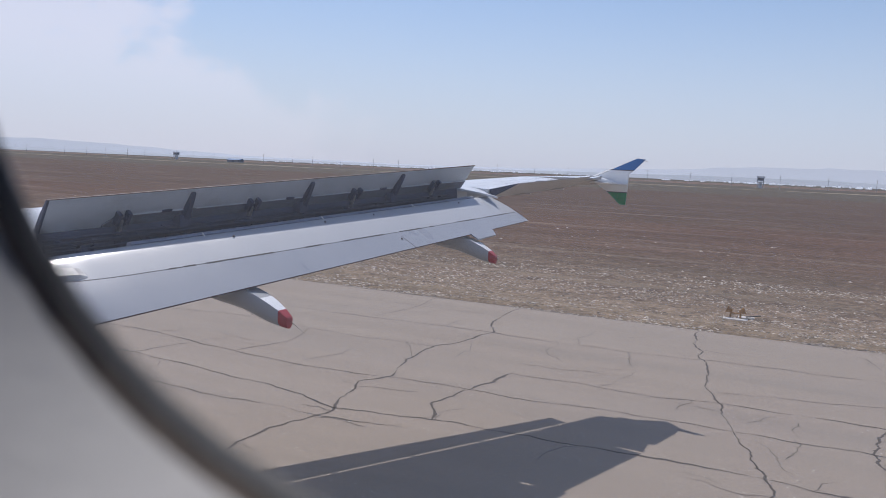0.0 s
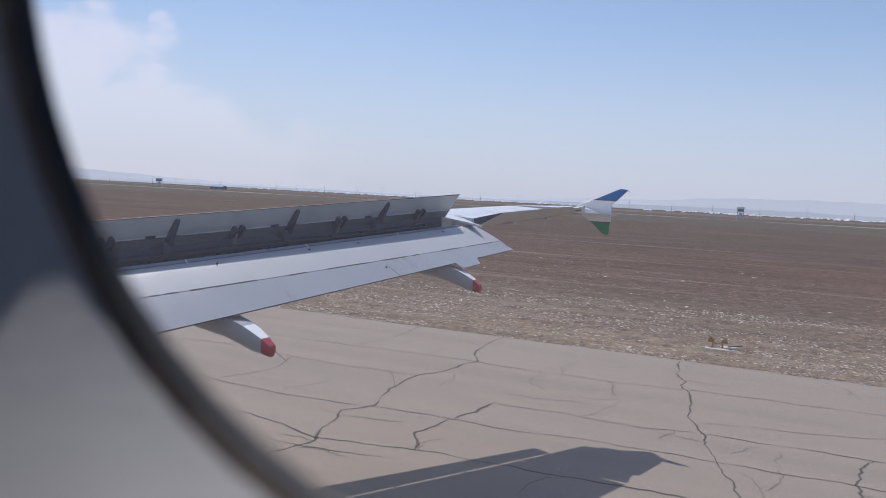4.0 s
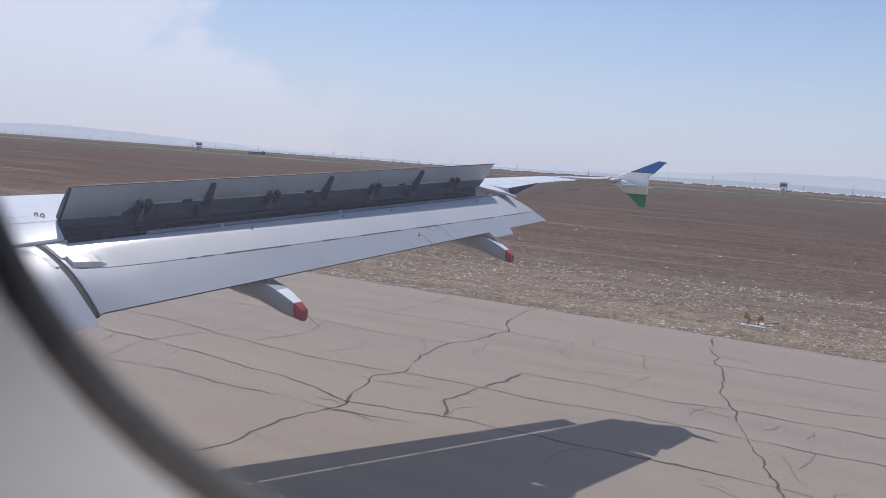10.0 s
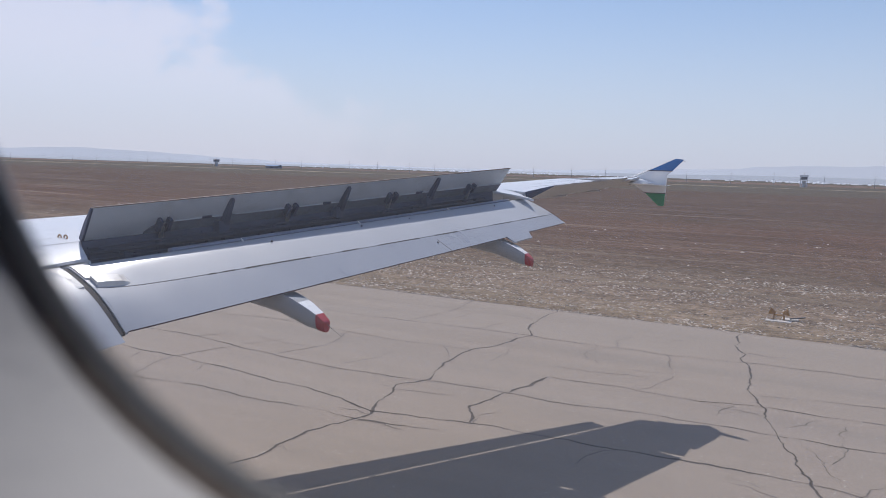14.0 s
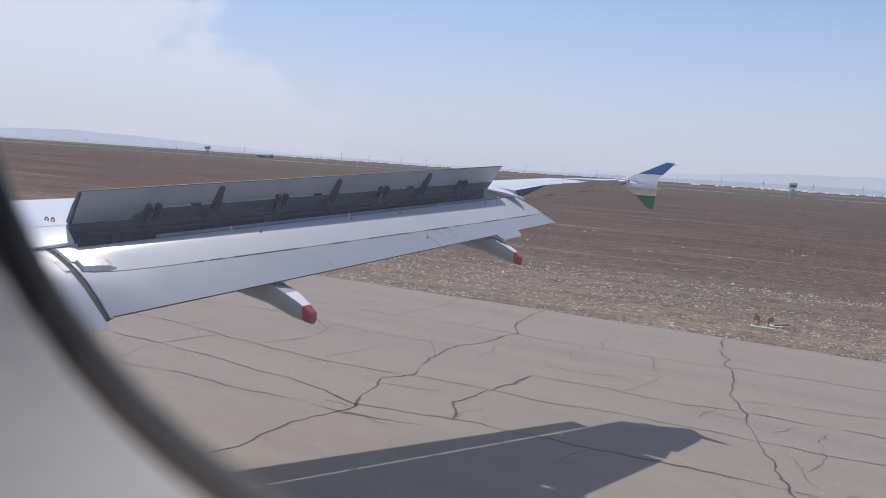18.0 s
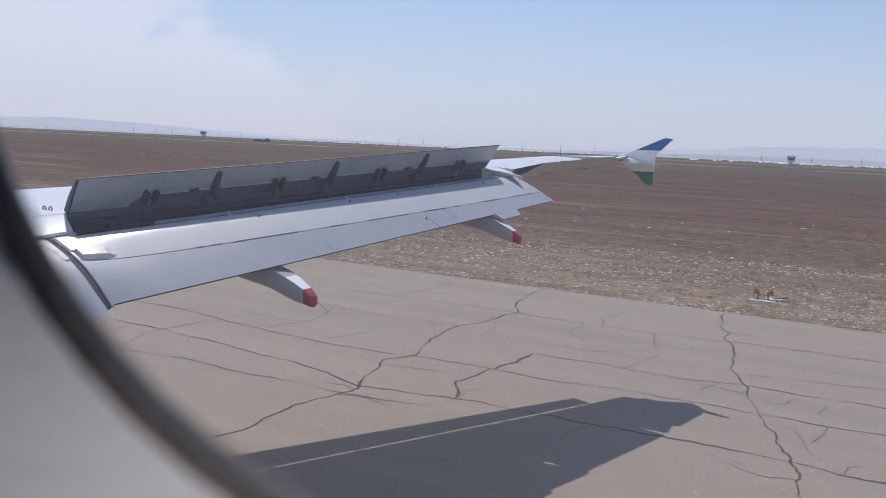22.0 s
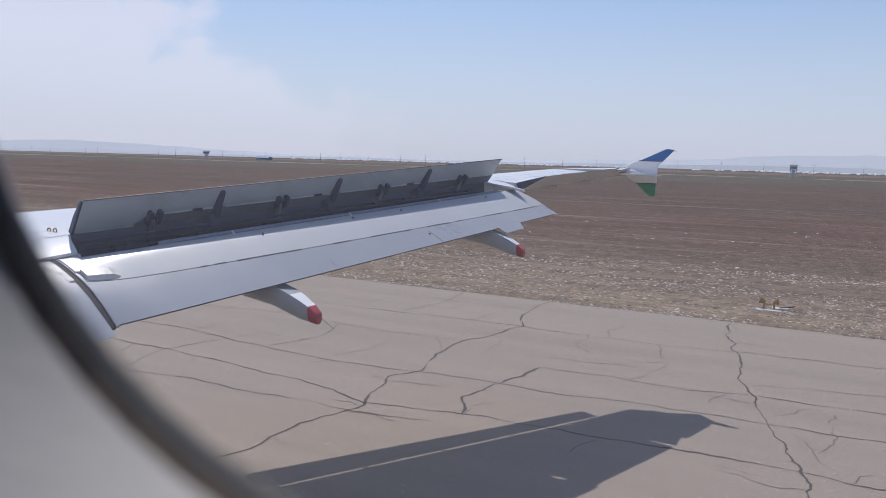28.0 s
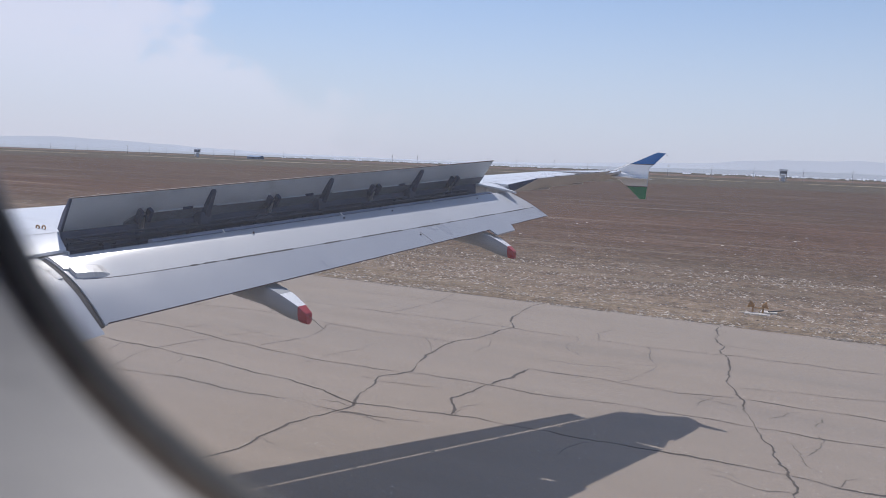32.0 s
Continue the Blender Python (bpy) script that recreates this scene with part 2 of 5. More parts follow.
M_ORANGE = mat("faded_orange_paint", (0.36, 0.20, 0.08), 0.6, vary=0.25, scale=12.0, stain=(0.2, 0.12, 0.06), stain_amount=0.6, stain_scale=9.0)
M_PLATE = mat("chalky_concrete", (0.50, 0.46, 0.42), 0.85, vary=0.15, scale=12.0, bump=0.3)
M_BLOCK = mat("whitewashed_concrete", (0.62, 0.61, 0.55), 0.8, vary=0.10, scale=4.0, stain=(0.35, 0.33, 0.28), stain_amount=0.5)
M_POLE = mat("weathered_pole", (0.33, 0.33, 0.35), 0.7, vary=0.2, scale=1.0)
M_TOWER_W = mat("tower_white_wall", (0.85, 0.86, 0.88), 0.6, vary=0.1, scale=0.6)
M_TOWER_D = mat("tower_dark_glazing", (0.20, 0.22, 0.26), 0.2, vary=0.1, scale=0.6)
M_TOWER_G = mat("tower_grey_base", (0.62, 0.63, 0.66), 0.8, vary=0.15, scale=0.5)
M_ROOF_B = mat("blue_sheet_roof", (0.10, 0.19, 0.34), 0.5, vary=0.12, scale=0.5)
M_WALL_B = mat("dull_plaster_wall", (0.30, 0.31, 0.34), 0.8, vary=0.12, scale=0.5)
M_CRACK = mat("crack_filler", (0.080, 0.067, 0.058), 0.95, vary=0.3, scale=4.0)
M_HAIR = mat("hairline_crack", (0.135, 0.112, 0.095), 0.95, vary=0.35, scale=5.0)
M_MARK = mat("runway_white_paint", (0.68, 0.66, 0.60), 0.8, vary=0.07, scale=3.0, stain=(0.36, 0.34, 0.31), stain_amount=0.5, stain_scale=1.2, bump=0.25, bump_scale=80)
M_YELLOW = mat("yellow_line_paint", (0.50, 0.33, 0.06), 0.8, vary=0.15, scale=3.0)
M_STONE = mat("pale_stones", (0.37, 0.325, 0.275), 0.95, vary=0.3, scale=5.0, island_tone=0.72)
M_CLOD = mat("brown_clods", (0.205, 0.155, 0.115), 0.95, island_tone=0.6, vary=0.3, scale=3.0)
M_STRAW = mat("dry_grass", (0.38, 0.31, 0.19), 0.9, vary=0.3, scale=2.0)
M_SCRUB = mat("low_scrub", (0.14, 0.12, 0.08), 0.95, vary=0.35, scale=2.0)


def asphalt():
    m = mat("worn_runway_surface", (0.272, 0.223, 0.180), 0.9, vary=0.05, scale=0.30, bump=0.22, bump_scale=95.0, stain=(0.213, 0.186, 0.166), stain_amount=0.5, stain_scale=0.20, squash=(0.30, 1.3, 1))
    n, l = m.node_tree.nodes, m.node_tree.links
    b = n["Principled BSDF"]
    old = b.inputs["Base Color"].links[0].from_socket
    tc = n.new("ShaderNodeTexCoord")
    value = None
    # fine aggregate, a coarser worn mottle and faint lengthwise wear
    for scale, sq, lo, hi, detail in ((60.0, (1, 1, 1), 0.72, 1.28, 2.0), (16.0, (1, 1, 1), 0.90, 1.10, 3.0), (1.1, (0.06, 1.0, 1), 0.95, 1.05, 4.0)):
        mp = n.new("ShaderNodeMapping")
        mp.inputs["Scale"].default_value = sq
        l.new(tc.outputs["Object"], mp.inputs["Vector"])
        t = n.new("ShaderNodeTexNoise")
        t.inputs["Scale"].default_value = scale
        t.inputs["Detail"].default_value = detail
        l.new(mp.outputs["Vector"], t.inputs["Vector"])
        r = n.new("ShaderNodeMapRange")
        r.inputs["From Min"].default_value = 0.3
        r.inputs["From Max"].default_value = 0.7
        r.inputs["To Min"].default_value = lo
        r.inputs["To Max"].default_value = hi
        l.new(t.outputs["Fac"], r.inputs["Value"])
        if value is None:
            value = r.outputs["Result"]
        else:
            x = n.new("ShaderNodeMath")
            x.operation = "MULTIPLY"
            l.new(value, x.inputs[0])
            l.new(r.outputs["Result"], x.inputs[1])
            value = x.outputs["Value"]
    hsv = n.new("ShaderNodeHueSaturation")
    l.new(old, hsv.inputs["Color"])
    l.new(value, hsv.inputs["Value"])
    # sparse pale and dark grit
    colour = hsv.outputs["Color"]
    for scale, reach, keep, tone in ((9.0, 0.16, 0.72, (0.62, 0.59, 0.54, 1)), (6.0, 0.12, 0.80, (0.10, 0.088, 0.078, 1))):
        v = n.new("ShaderNodeTexVoronoi")
        v.inputs["Scale"].default_value = scale
        l.new(tc.outputs["Object"], v.inputs["Vector"])
        g = n.new("ShaderNodeMapRange")
        g.inputs["From Min"].default_value = reach
        g.inputs["From Max"].default_value = reach * 0.5
        g.inputs["To Max"].default_value = 0.65
        l.new(v.outputs["Distance"], g.inputs["Value"])
        sep = n.new("ShaderNodeSeparateColor")
        l.new(v.outputs["Color"], sep.inputs["Color"])
        some = n.new("ShaderNodeMath")
        some.operation = "GREATER_THAN"
        some.inputs[1].default_value = keep
        l.new(sep.outputs["Red"], some.inputs[0])
        mu = n.new("ShaderNodeMath")
        mu.operation = "MULTIPLY"
        l.new(g.outputs["Result"], mu.inputs[0])
        l.new(some.outputs["Value"], mu.inputs[1])
        mx = n.new("ShaderNodeMix")
        mx.data_type = "RGBA"
        mx.inputs[7].default_value = tone
        l.new(mu.outputs["Value"], mx.inputs[0])
        l.new(colour, mx.inputs[6])
        colour = mx.outputs[2]
    l.new(colour, b.inputs["Base Color"])
    return m


def field():
    """Dry field: bands along the runway, broken by noise, pale grit close to the edge."""
    m = bpy.data.materials.new("dry_field_soil")
    m.use_nodes = True
    n, l = m.node_tree.nodes, m.node_tree.links
    b = n["Principled BSDF"]
    b.inputs["Roughness"].default_value = 0.95
    b.inputs["Specular IOR Level"].default_value = 0.15
    tc = n.new("ShaderNodeTexCoord")
    sep = n.new("ShaderNodeSeparateXYZ")
    l.new(tc.outputs["Object"], sep.inputs["Vector"])

    def streaks(scale, sq, detail=6.0):
        mp = n.new("ShaderNodeMapping")
        mp.inputs["Scale"].default_value = sq
        t = n.new("ShaderNodeTexNoise")
        t.inputs["Scale"].default_value = scale
        t.inputs["Detail"].default_value = detail
        t.inputs["Roughness"].default_value = 0.6
        l.new(tc.outputs["Object"], mp.inputs["Vector"])
        l.new(mp.outputs["Vector"], t.inputs["Vector"])
        return t.outputs["Fac"]

    wide = streaks(0.05, (0.12, 1.0, 1.0))
    mid = streaks(0.38, (0.30, 1.0, 1.0), 8.0)
    fine = streaks(5.0, (1.0, 0.8, 1.0))
    grain = streaks(1.6, (1.0, 0.7, 1.0), 5.0)
    patch = streaks(0.06, (0.5, 1.0, 1.0))
    mottle = streaks(0.14, (0.35, 1.0, 1.0), 8.0)
    # distance from the runway, wandering a little
    wander = n.new("ShaderNodeMath")
    wander.operation = "MULTIPLY_ADD"
    l.new(patch, wander.inputs[0])
    wander.inputs[1].default_value = 9.0
    l.new(sep.outputs["Y"], wander.inputs[2])
    rng = n.new("ShaderNodeMapRange")
    rng.inputs["From Min"].default_value = 27.0
    rng.inputs["From Max"].default_value = 127.0
    l.new(wander.outputs["Value"], rng.inputs["Value"])
    ramp = n.new("ShaderNodeValToRGB")
    e = ramp.color_ramp.elements
    e[0].position, e[0].color = 0.0, (0.190, 0.138, 0.092, 1)
    e[1].position, e[1].color = 1.0, (0.088, 0.055, 0.041, 1)
    for p, c in ((0.025, (0.200, 0.150, 0.107)), (0.06, (0.178, 0.130, 0.094)), (0.14, (0.132, 0.091, 0.065)), (0.24, (0.109, 0.068, 0.048)), (0.42, (0.105, 0.060, 0.042)), (0.68, (0.086, 0.054, 0.040))):
        k = e.new(p)
        k.color = (*c, 1)
    l.new(rng.outputs["Result"], ramp.inputs["Fac"])
    mul = None
    for src, lo, hi in ((mottle, 0.80, 1.20), (wide, 0.88, 1.12), (mid, 0.86, 1.14), (fine, 0.58, 1.42), (grain, 0.62, 1.38)):
        r = n.new("ShaderNodeMapRange")
        r.inputs["From Min"].default_value = 0.28
        r.inputs["From Max"].default_value = 0.72
        r.inputs["To Min"].default_value = lo
        r.inputs["To Max"].default_value = hi
        l.new(src, r.inputs["Value"])
        if mul is None:
            mul = r.outputs["Result"]
        else:
            x = n.new("ShaderNodeMath")
            x.operation = "MULTIPLY"
            l.new(mul, x.inputs[0])
            l.new(r.outputs["Result"], x.inputs[1])
            mul = x.outputs["Value"]
    hsv = n.new("ShaderNodeHueSaturation")
    l.new(ramp.outputs["Color"], hsv.inputs["Color"])
    l.new(mul, hsv.inputs["Value"])
    # olive scrub and pale straw streaks
    ol = n.new("ShaderNodeMapRange")
    ol.inputs["From Min"].default_value = 0.52
    ol.inputs["From Max"].default_value = 0.66
    ol.inputs["To Max"].default_value = 0.45
    l.new(wide, ol.inputs["Value"])
    m1 = n.new("ShaderNodeMix")
    m1.data_type = "RGBA"
    m1.inputs[7].default_value = (0.090, 0.080, 0.054, 1)
    l.new(ol.outputs["Result"], m1.inputs[0])
    l.new(hsv.outputs["Color"], m1.inputs[6])
    thin = streaks(0.5, (0.05, 1.0, 1.0), 7.0)
    st = n.new("ShaderNodeMapRange")
    st.inputs["From Min"].default_value = 0.55
    st.inputs["From Max"].default_value = 0.68
    st.inputs["To Max"].default_value = 0.42
    l.new(thin, st.inputs["Value"])
    m2 = n.new("ShaderNodeMix")
    m2.data_type = "RGBA"
    m2.inputs[7].default_value = (0.30, 0.24, 0.18, 1)
    l.new(st.outputs["Result"], m2.inputs[0])
    # dull olive growth on the far side of the field
    fo = n.new("ShaderNodeMapRange")
    fo.interpolation_type = "SMOOTHSTEP"
    fo.inputs["From Min"].default_value = 215.0
    fo.inputs["From Max"].default_value = 270.0
    fo.inputs["To Max"].default_value = 0.8
    l.new(sep.outputs["Y"], fo.inputs["Value"])
    m4 = n.new("ShaderNodeMix")
    m4.data_type = "RGBA"
    m4.inputs[7].default_value = (0.088, 0.078, 0.060, 1)
    l.new(fo.outputs["Result"], m4.inputs[0])
    l.new(m1.outputs[2], m4.inputs[6])
    l.new(m4.outputs[2], m2.inputs[6])
    # pale grit, dense beside the runway and thinning out
    v = n.new("ShaderNodeTexVoronoi")
    v.inputs["Scale"].default_value = 7.5
    l.new(tc.outputs["Object"], v.inputs["Vector"])
    dot = n.new("ShaderNodeMapRange")
    dot.inputs["From Min"].default_value = 0.30
    dot.inputs["From Max"].default_value = 0.16
    l.new(v.outputs["Distance"], dot.inputs["Value"])
    vs = n.new("ShaderNodeSeparateColor")
    l.new(v.outputs["Color"], vs.inputs["Color"])
    thinning = n.new("ShaderNodeMapRange")
    thinning.inputs["From Min"].default_value = 27.0
    thinning.inputs["From Max"].default_value = 48.0
    thinning.inputs["To Min"].default_value = 0.82
    thinning.inputs["To Max"].default_value = 0.985
    l.new(wander.outputs["Value"], thinning.inputs["Value"])
    some = n.new("ShaderNodeMath")
    some.operation = "GREATER_THAN"
    l.new(vs.outputs["Red"], some.inputs[0])
    l.new(thinning.outputs["Result"], some.inputs[1])
    both = n.new("ShaderNodeMath")
    both.operation = "MULTIPLY"
    l.new(dot.outputs["Result"], both.inputs[0])
    l.new(some.outputs["Value"], both.inputs[1])
    m3 = n.new("ShaderNodeMix")
    m3.data_type = "RGBA"
    m3.inputs[7].default_value = (0.44, 0.41, 0.37, 1)
    l.new(both.outputs["Value"], m3.inputs[0])
    l.new(m2.outputs[2], m3.inputs[6])
    l.new(m3.outputs[2], b.inputs["Base Color"])
    bp = n.new("ShaderNodeBump")
    bp.inputs["Strength"].default_value = 0.6
    bp.inputs["Distance"].default_value = 0.08
    l.new(fine, bp.inputs["Height"])
    l.new(bp.outputs["Normal"], b.inputs["Normal"])
    return m


# distance haze painted as bluish colour plus a glow; nothing here is a lamp
def painted_haze(name, colour, glow):
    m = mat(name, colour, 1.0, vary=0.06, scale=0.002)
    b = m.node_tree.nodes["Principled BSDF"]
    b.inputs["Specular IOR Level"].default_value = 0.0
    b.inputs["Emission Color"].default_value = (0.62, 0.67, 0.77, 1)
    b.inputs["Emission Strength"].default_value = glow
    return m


def clear_pane():
    m = bpy.data.materials.new("scratched_clear_pane")
    m.use_nodes = True
    n, l = m.node_tree.nodes, m.node_tree.links
    n.remove(n["Principled BSDF"])
    tr = n.new("ShaderNodeBsdfTransparent")
    tr.inputs["Color"].default_value = (0.97, 0.975, 0.985, 1)
    dust = n.new("ShaderNodeBsdfTranslucent")
    dust.inputs["Color"].default_value = (0.8, 0.82, 0.86, 1)
    mx = n.new("ShaderNodeMixShader")
    mx.inputs[0].default_value = 0.028
    l.new(tr.outputs[0], mx.inputs[1])
    l.new(dust.outputs[0], mx.inputs[2])
    l.new(mx.outputs[0], n["Material Output"].inputs["Surface"])
    return m


M_PANE = clear_pane()
M_ASPHALT = asphalt()
M_FIELD = field()
M_HILL = painted_haze("hazy_hills", (0.20, 0.22, 0.27), 0.72)
# the glow lifts the shaded near sides of the town walls
M_TOWN = painted_haze("glowing_town_walls", (0.78, 0.78, 0.80), 0.66)
M_HILL2 = painted_haze("hazy_plain", (0.20, 0.22, 0.25), 0.42)


# ---- building helpers ----
def part(name, geo, material, parent=None, label="", smooth=False):
    """Links one mesh; geo is a bmesh or (points, faces). Coordinates are the world's."""
    me = bpy.data.meshes.new(name)
    if isinstance(geo, tuple):
        me.from_pydata([tuple(p) for p in geo[0]], [], geo[1])
    else:
        geo.to_mesh(me)
        geo.free()
    bm = bmesh.new()
    bm.from_mesh(me)
    if len(bm.verts) < 6000:
        bmesh.ops.recalc_face_normals(bm, faces=bm.faces)
    bm.to_mesh(me)
    bm.free()
    for f in me.polygons:
        f.use_smooth = smooth
    if smooth:
        me.set_sharp_from_angle(angle=radians(38))
    me.materials.append(material)
    ob = new(name, me)
    if parent is not None:
        ob.parent = parent
        if parent.type == "EMPTY":
            ob.matrix_parent_inverse = parent.matrix_basis.inverted()
    if label:
        tagged(ob, label=label)
    return ob


def empty(name, x, y, z):
    ob = new(name)
    ob.empty_display_size = 0.2
    ob.matrix_basis = Matrix.Translation((x, y, z))
    return ob


def loft(rings, caps=True, closed=True):
    """A skin over rings of equally many points."""
    pts, faces, k = [], [], len(rings[0])
    for r in rings:
        pts += [tuple(p) for p in r]
    for i in range(len(rings) - 1):
        for j in range(k if closed else k - 1):
            a, b = i * k + j, i * k + (j + 1) % k
            faces.append((a, b, b + k, a + k))
    if caps and closed:
        faces.append(tuple(range(k)))
        faces.append(tuple(range((len(rings) - 1) * k, len(rings) * k)))
    return pts, faces


def box(x0, x1, y0, y1, z0, z1, bevel=0.0):
    bm = bmesh.new()
    bmesh.ops.create_cube(bm, size=1.0)
    for v in bm.verts:
        v.co = ((x0 + x1) / 2 + v.co.x * (x1 - x0), (y0 + y1) / 2 + v.co.y * (y1 - y0), (z0 + z1) / 2 + v.co.z * (z1 - z0))
    if bevel:
        bmesh.ops.bevel(bm, geom=bm.edges[:], offset=bevel, segments=2, affect="EDGES", profile=0.6)
    return bm


def rod(a, b, r0, r1=None, sides=10):
    a, b = Vector(a), Vector(b)
    r1 = r0 if r1 is None else r1
    w = (b - a).normalized()
    u = w.orthogonal().normalized()
    v = w.cross(u)
    ring = lambda c, r: [c + (u * math.cos(6.28318 * i / sides) + v * math.sin(6.28318 * i / sides)) * r for i in range(sides)]
    return loft([ring(a, r0), ring(b, r1)])


def bar(a, b, up, w, h):
    """A square bar from a to b, w wide and h high along up."""
    a, b, up = Vector(a), Vector(b), Vector(up).normalized()
    side = (b - a).cross(up).normalized()
    up = side.cross(b - a).normalized()
    ring = lambda c: [c + side * w / 2, c + side * w / 2 + up * h, c - side * w / 2 + up * h, c - side * w / 2]
    return loft([ring(a), ring(b)])


def join(*geos):
    pts, faces = [], []
    for p, f in geos:
        k = len(pts)
        pts += [tuple(q) for q in p]
        faces += [tuple(i + k for i in g) for g in f]
    return pts, faces


def bm_geo(bm):
    bm.verts.index_update()
    out = [tuple(v.co) for v in bm.verts], [tuple(v.index for v in f.verts) for f in bm.faces]
    bm.free()
    return out


# ---- ground and runway ----
EDGE_Y = 22.95


def ground_sheet():
    xs = [-4600, -2500, -1200, -600, -300, -150, -80, -40, 0, 40, 80, 150, 300, 600, 1200, 2500, 4600]
    ys = [-4600, -1500, -500, -150, -40, 0, 24, 40, 60, 90, 150, 300, 600, 1000, 1800, 3000, 4600]
    pts = [(x, y, -0.03 + (0.0 if y < 80 else 0.5 * math.sin(x * 0.004 + y * 0.01))) for y in ys for x in xs]
    k = len(xs)
    return pts, [(j * k + i, j * k + i + 1, (j + 1) * k + i + 1, (j + 1) * k + i) for j in range(len(ys) - 1) for i in range(k - 1)]


ground = tagged(part("ground", ground_sheet(), M_FIELD), "flat dry brown field reaching the hazy horizon", "ground", kind="structure")


def runway_slab():
    xs = [-3000, -800, -200] + [-90 + 0.35 * i for i in range(400)] + [200, 800, 3000]
    rows = []
    for x in xs:
        e = EDGE_Y + (0.10 * noise.noise((x * 0.35, 3.1, 0)) + 0.07 * noise.noise((x * 1.7, 8.2, 0)) + 0.04 * noise.noise((x * 5.0, 1.2, 0)) if -91 < x < 51 else 0)
        rows.append([(x, -27.0, -0.3), (x, -27.0, 0.0), (x, e, 0.0), (x, e + 0.05, -0.05), (x, e + 0.05, -0.3)])
    return loft(rows)


runway = tagged(part("runway", runway_slab(), M_ASPHALT), "grey-brown worn runway surface with cracks", "runway", kind="structure")


def jagged(pts, rough, step, jitter=0.0):
    """A broken line: each stretch is halved and pushed aside until it is short."""
    line = [Vector((p[0], p[1])) for p in pts]
    while True:
        out, done = [line[0]], True
        for a, b in zip(line, line[1:]):
            d = (b - a).length
            if d > step:
                done = False
                side = Vector((-(b - a).y, (b - a).x)) / d
                out.append((a + b) / 2 + side * random.uniform(-rough, rough) * d)
            out.append(b)
        line = out
        if done:
            return [line[0]] + [p + Vector((random.uniform(-jitter, jitter), random.uniform(-jitter, jitter))) for p in line[1:-1]] + [line[-1]]


def ribbon(line, width, z=0.004):
    """A strip along a line, its width swelling and pinching on the way and running out at both ends."""
    pts, faces = [], []
    seed = random.uniform(0, 90)
    for i, p in enumerate(line):
        q = line[min(i + 1, len(line) - 1)] - line[max(i - 1, 0)]
        side = Vector((-q.y, q.x)).normalized()
        swell = max(0.18, 0.80 + 1.0 * noise.noise((p.x * 1.3, p.y * 1.3, seed)) + 0.5 * noise.noise((p.x * 7, p.y * 7, seed)))
        ends = min(1.0, 0.2 + min(i, len(line) - 1 - i) / 6)
        lean = 0.4 * noise.noise((p.x * 5, p.y * 5, seed + 20))
        w = width * swell * ends
        pts += [(p.x + side.x * w * (0.5 + lean), p.y + side.y * w * (0.5 + lean), z), (p.x - side.x * w * (0.5 - lean), p.y - side.y * w * (0.5 - lean), z)]
        if i:
            k = 2 * i
            faces.append((k - 2, k - 1, k + 1, k))
    return pts, faces


random.seed(11)
# lengthwise joints of the paving lanes, then the cracks that cross and link them
joints = [
    ([(-30, 12.3), (-15.3, 12.1), (-11.2, 11.9), (-7.4, 11.2), (-5.8, 11.6), (-3.3, 11.75), (-0.9, 11.95), (4.0, 12.2), (9, 12.0)], 0.040),
    ([(-30, 13.9), (-16.0, 13.7), (-11.6, 13.4), (-7.5, 13.55), (-4.9, 13.6), (-1.1, 13.95), (1.0, 14.1), (9, 14.0)], 0.036),
    ([(-5.7, 15.3), (-2.5, 15.3), (-1.6, 15.6), (1.1, 15.7), (9, 15.4)], 0.030),
    ([(-19.0, 16.2), (-14.0, 16.6), (-11.8, 16.45), (-8.0, 16.55)], 0.028),
    ([(-24, 18.7), (-13.3, 18.6), (-9.9, 18.8), (-7.6, 18.95), (-3.8, 18.9), (-1.9, 19.3), (1.2, 19.5), (9, 19.4)], 0.030),
    ([(-13.0, 10.4), (-9.0, 10.7), (-5.9, 11.0)], 0.030),
    ([(-1.5, 16.4), (0.6, 16.9), (2.0, 17.5), (8.0, 17.4)], 0.026),
    ([(-21, 21.2), (-13, 21.0), (-8.2, 21.2)], 0.016),
]
crossings = [
    ([(-8.0, 6.0), (-7.7, 9.2), (-7.35, 11.1), (-7.95, 12.9), (-7.6, 13.6), (-8.1, 16.5), (-7.5, 18.95), (-8.2, 22.9)], 0.050),
    ([(-2.7, 22.9), (-2.2, 19.3), (-1.7, 16.5), (-0.95, 13.95), (-0.35, 12.2), (0.15, 10.0), (0.1, 7.0)], 0.044),
    ([(-5.6, 15.25), (-5.85, 13.65)], 0.052),
    ([(-5.9, 13.6), (-6.1, 12.5), (-5.65, 11.6)], 0.045),
    ([(-3.9, 18.9), (-3.3, 17.1), (-3.7, 15.4)], 0.030),
    ([(-11.7, 16.4), (-11.2, 14.8), (-11.6, 13.5)], 0.034),
    ([(-14.4, 18.7), (-13.9, 16.6)], 0.030),
    ([(-11.2, 22.9), (-10.9, 20.6), (-11.2, 18.8)], 0.030),
    ([(-12.9, 13.4), (-13.3, 11.95), (-12.8, 10.4)], 0.036),
    ([(-5.2, 20.9), (-5.4, 19.7), (-5.1, 18.9)], 0.026),
    ([(1.6, 15.7), (1.2, 14.1), (1.5, 12.1)], 0.045),
    ([(-17.5, 16.3), (-18.3, 13.8)], 0.036),
]
geos, faint = [], []
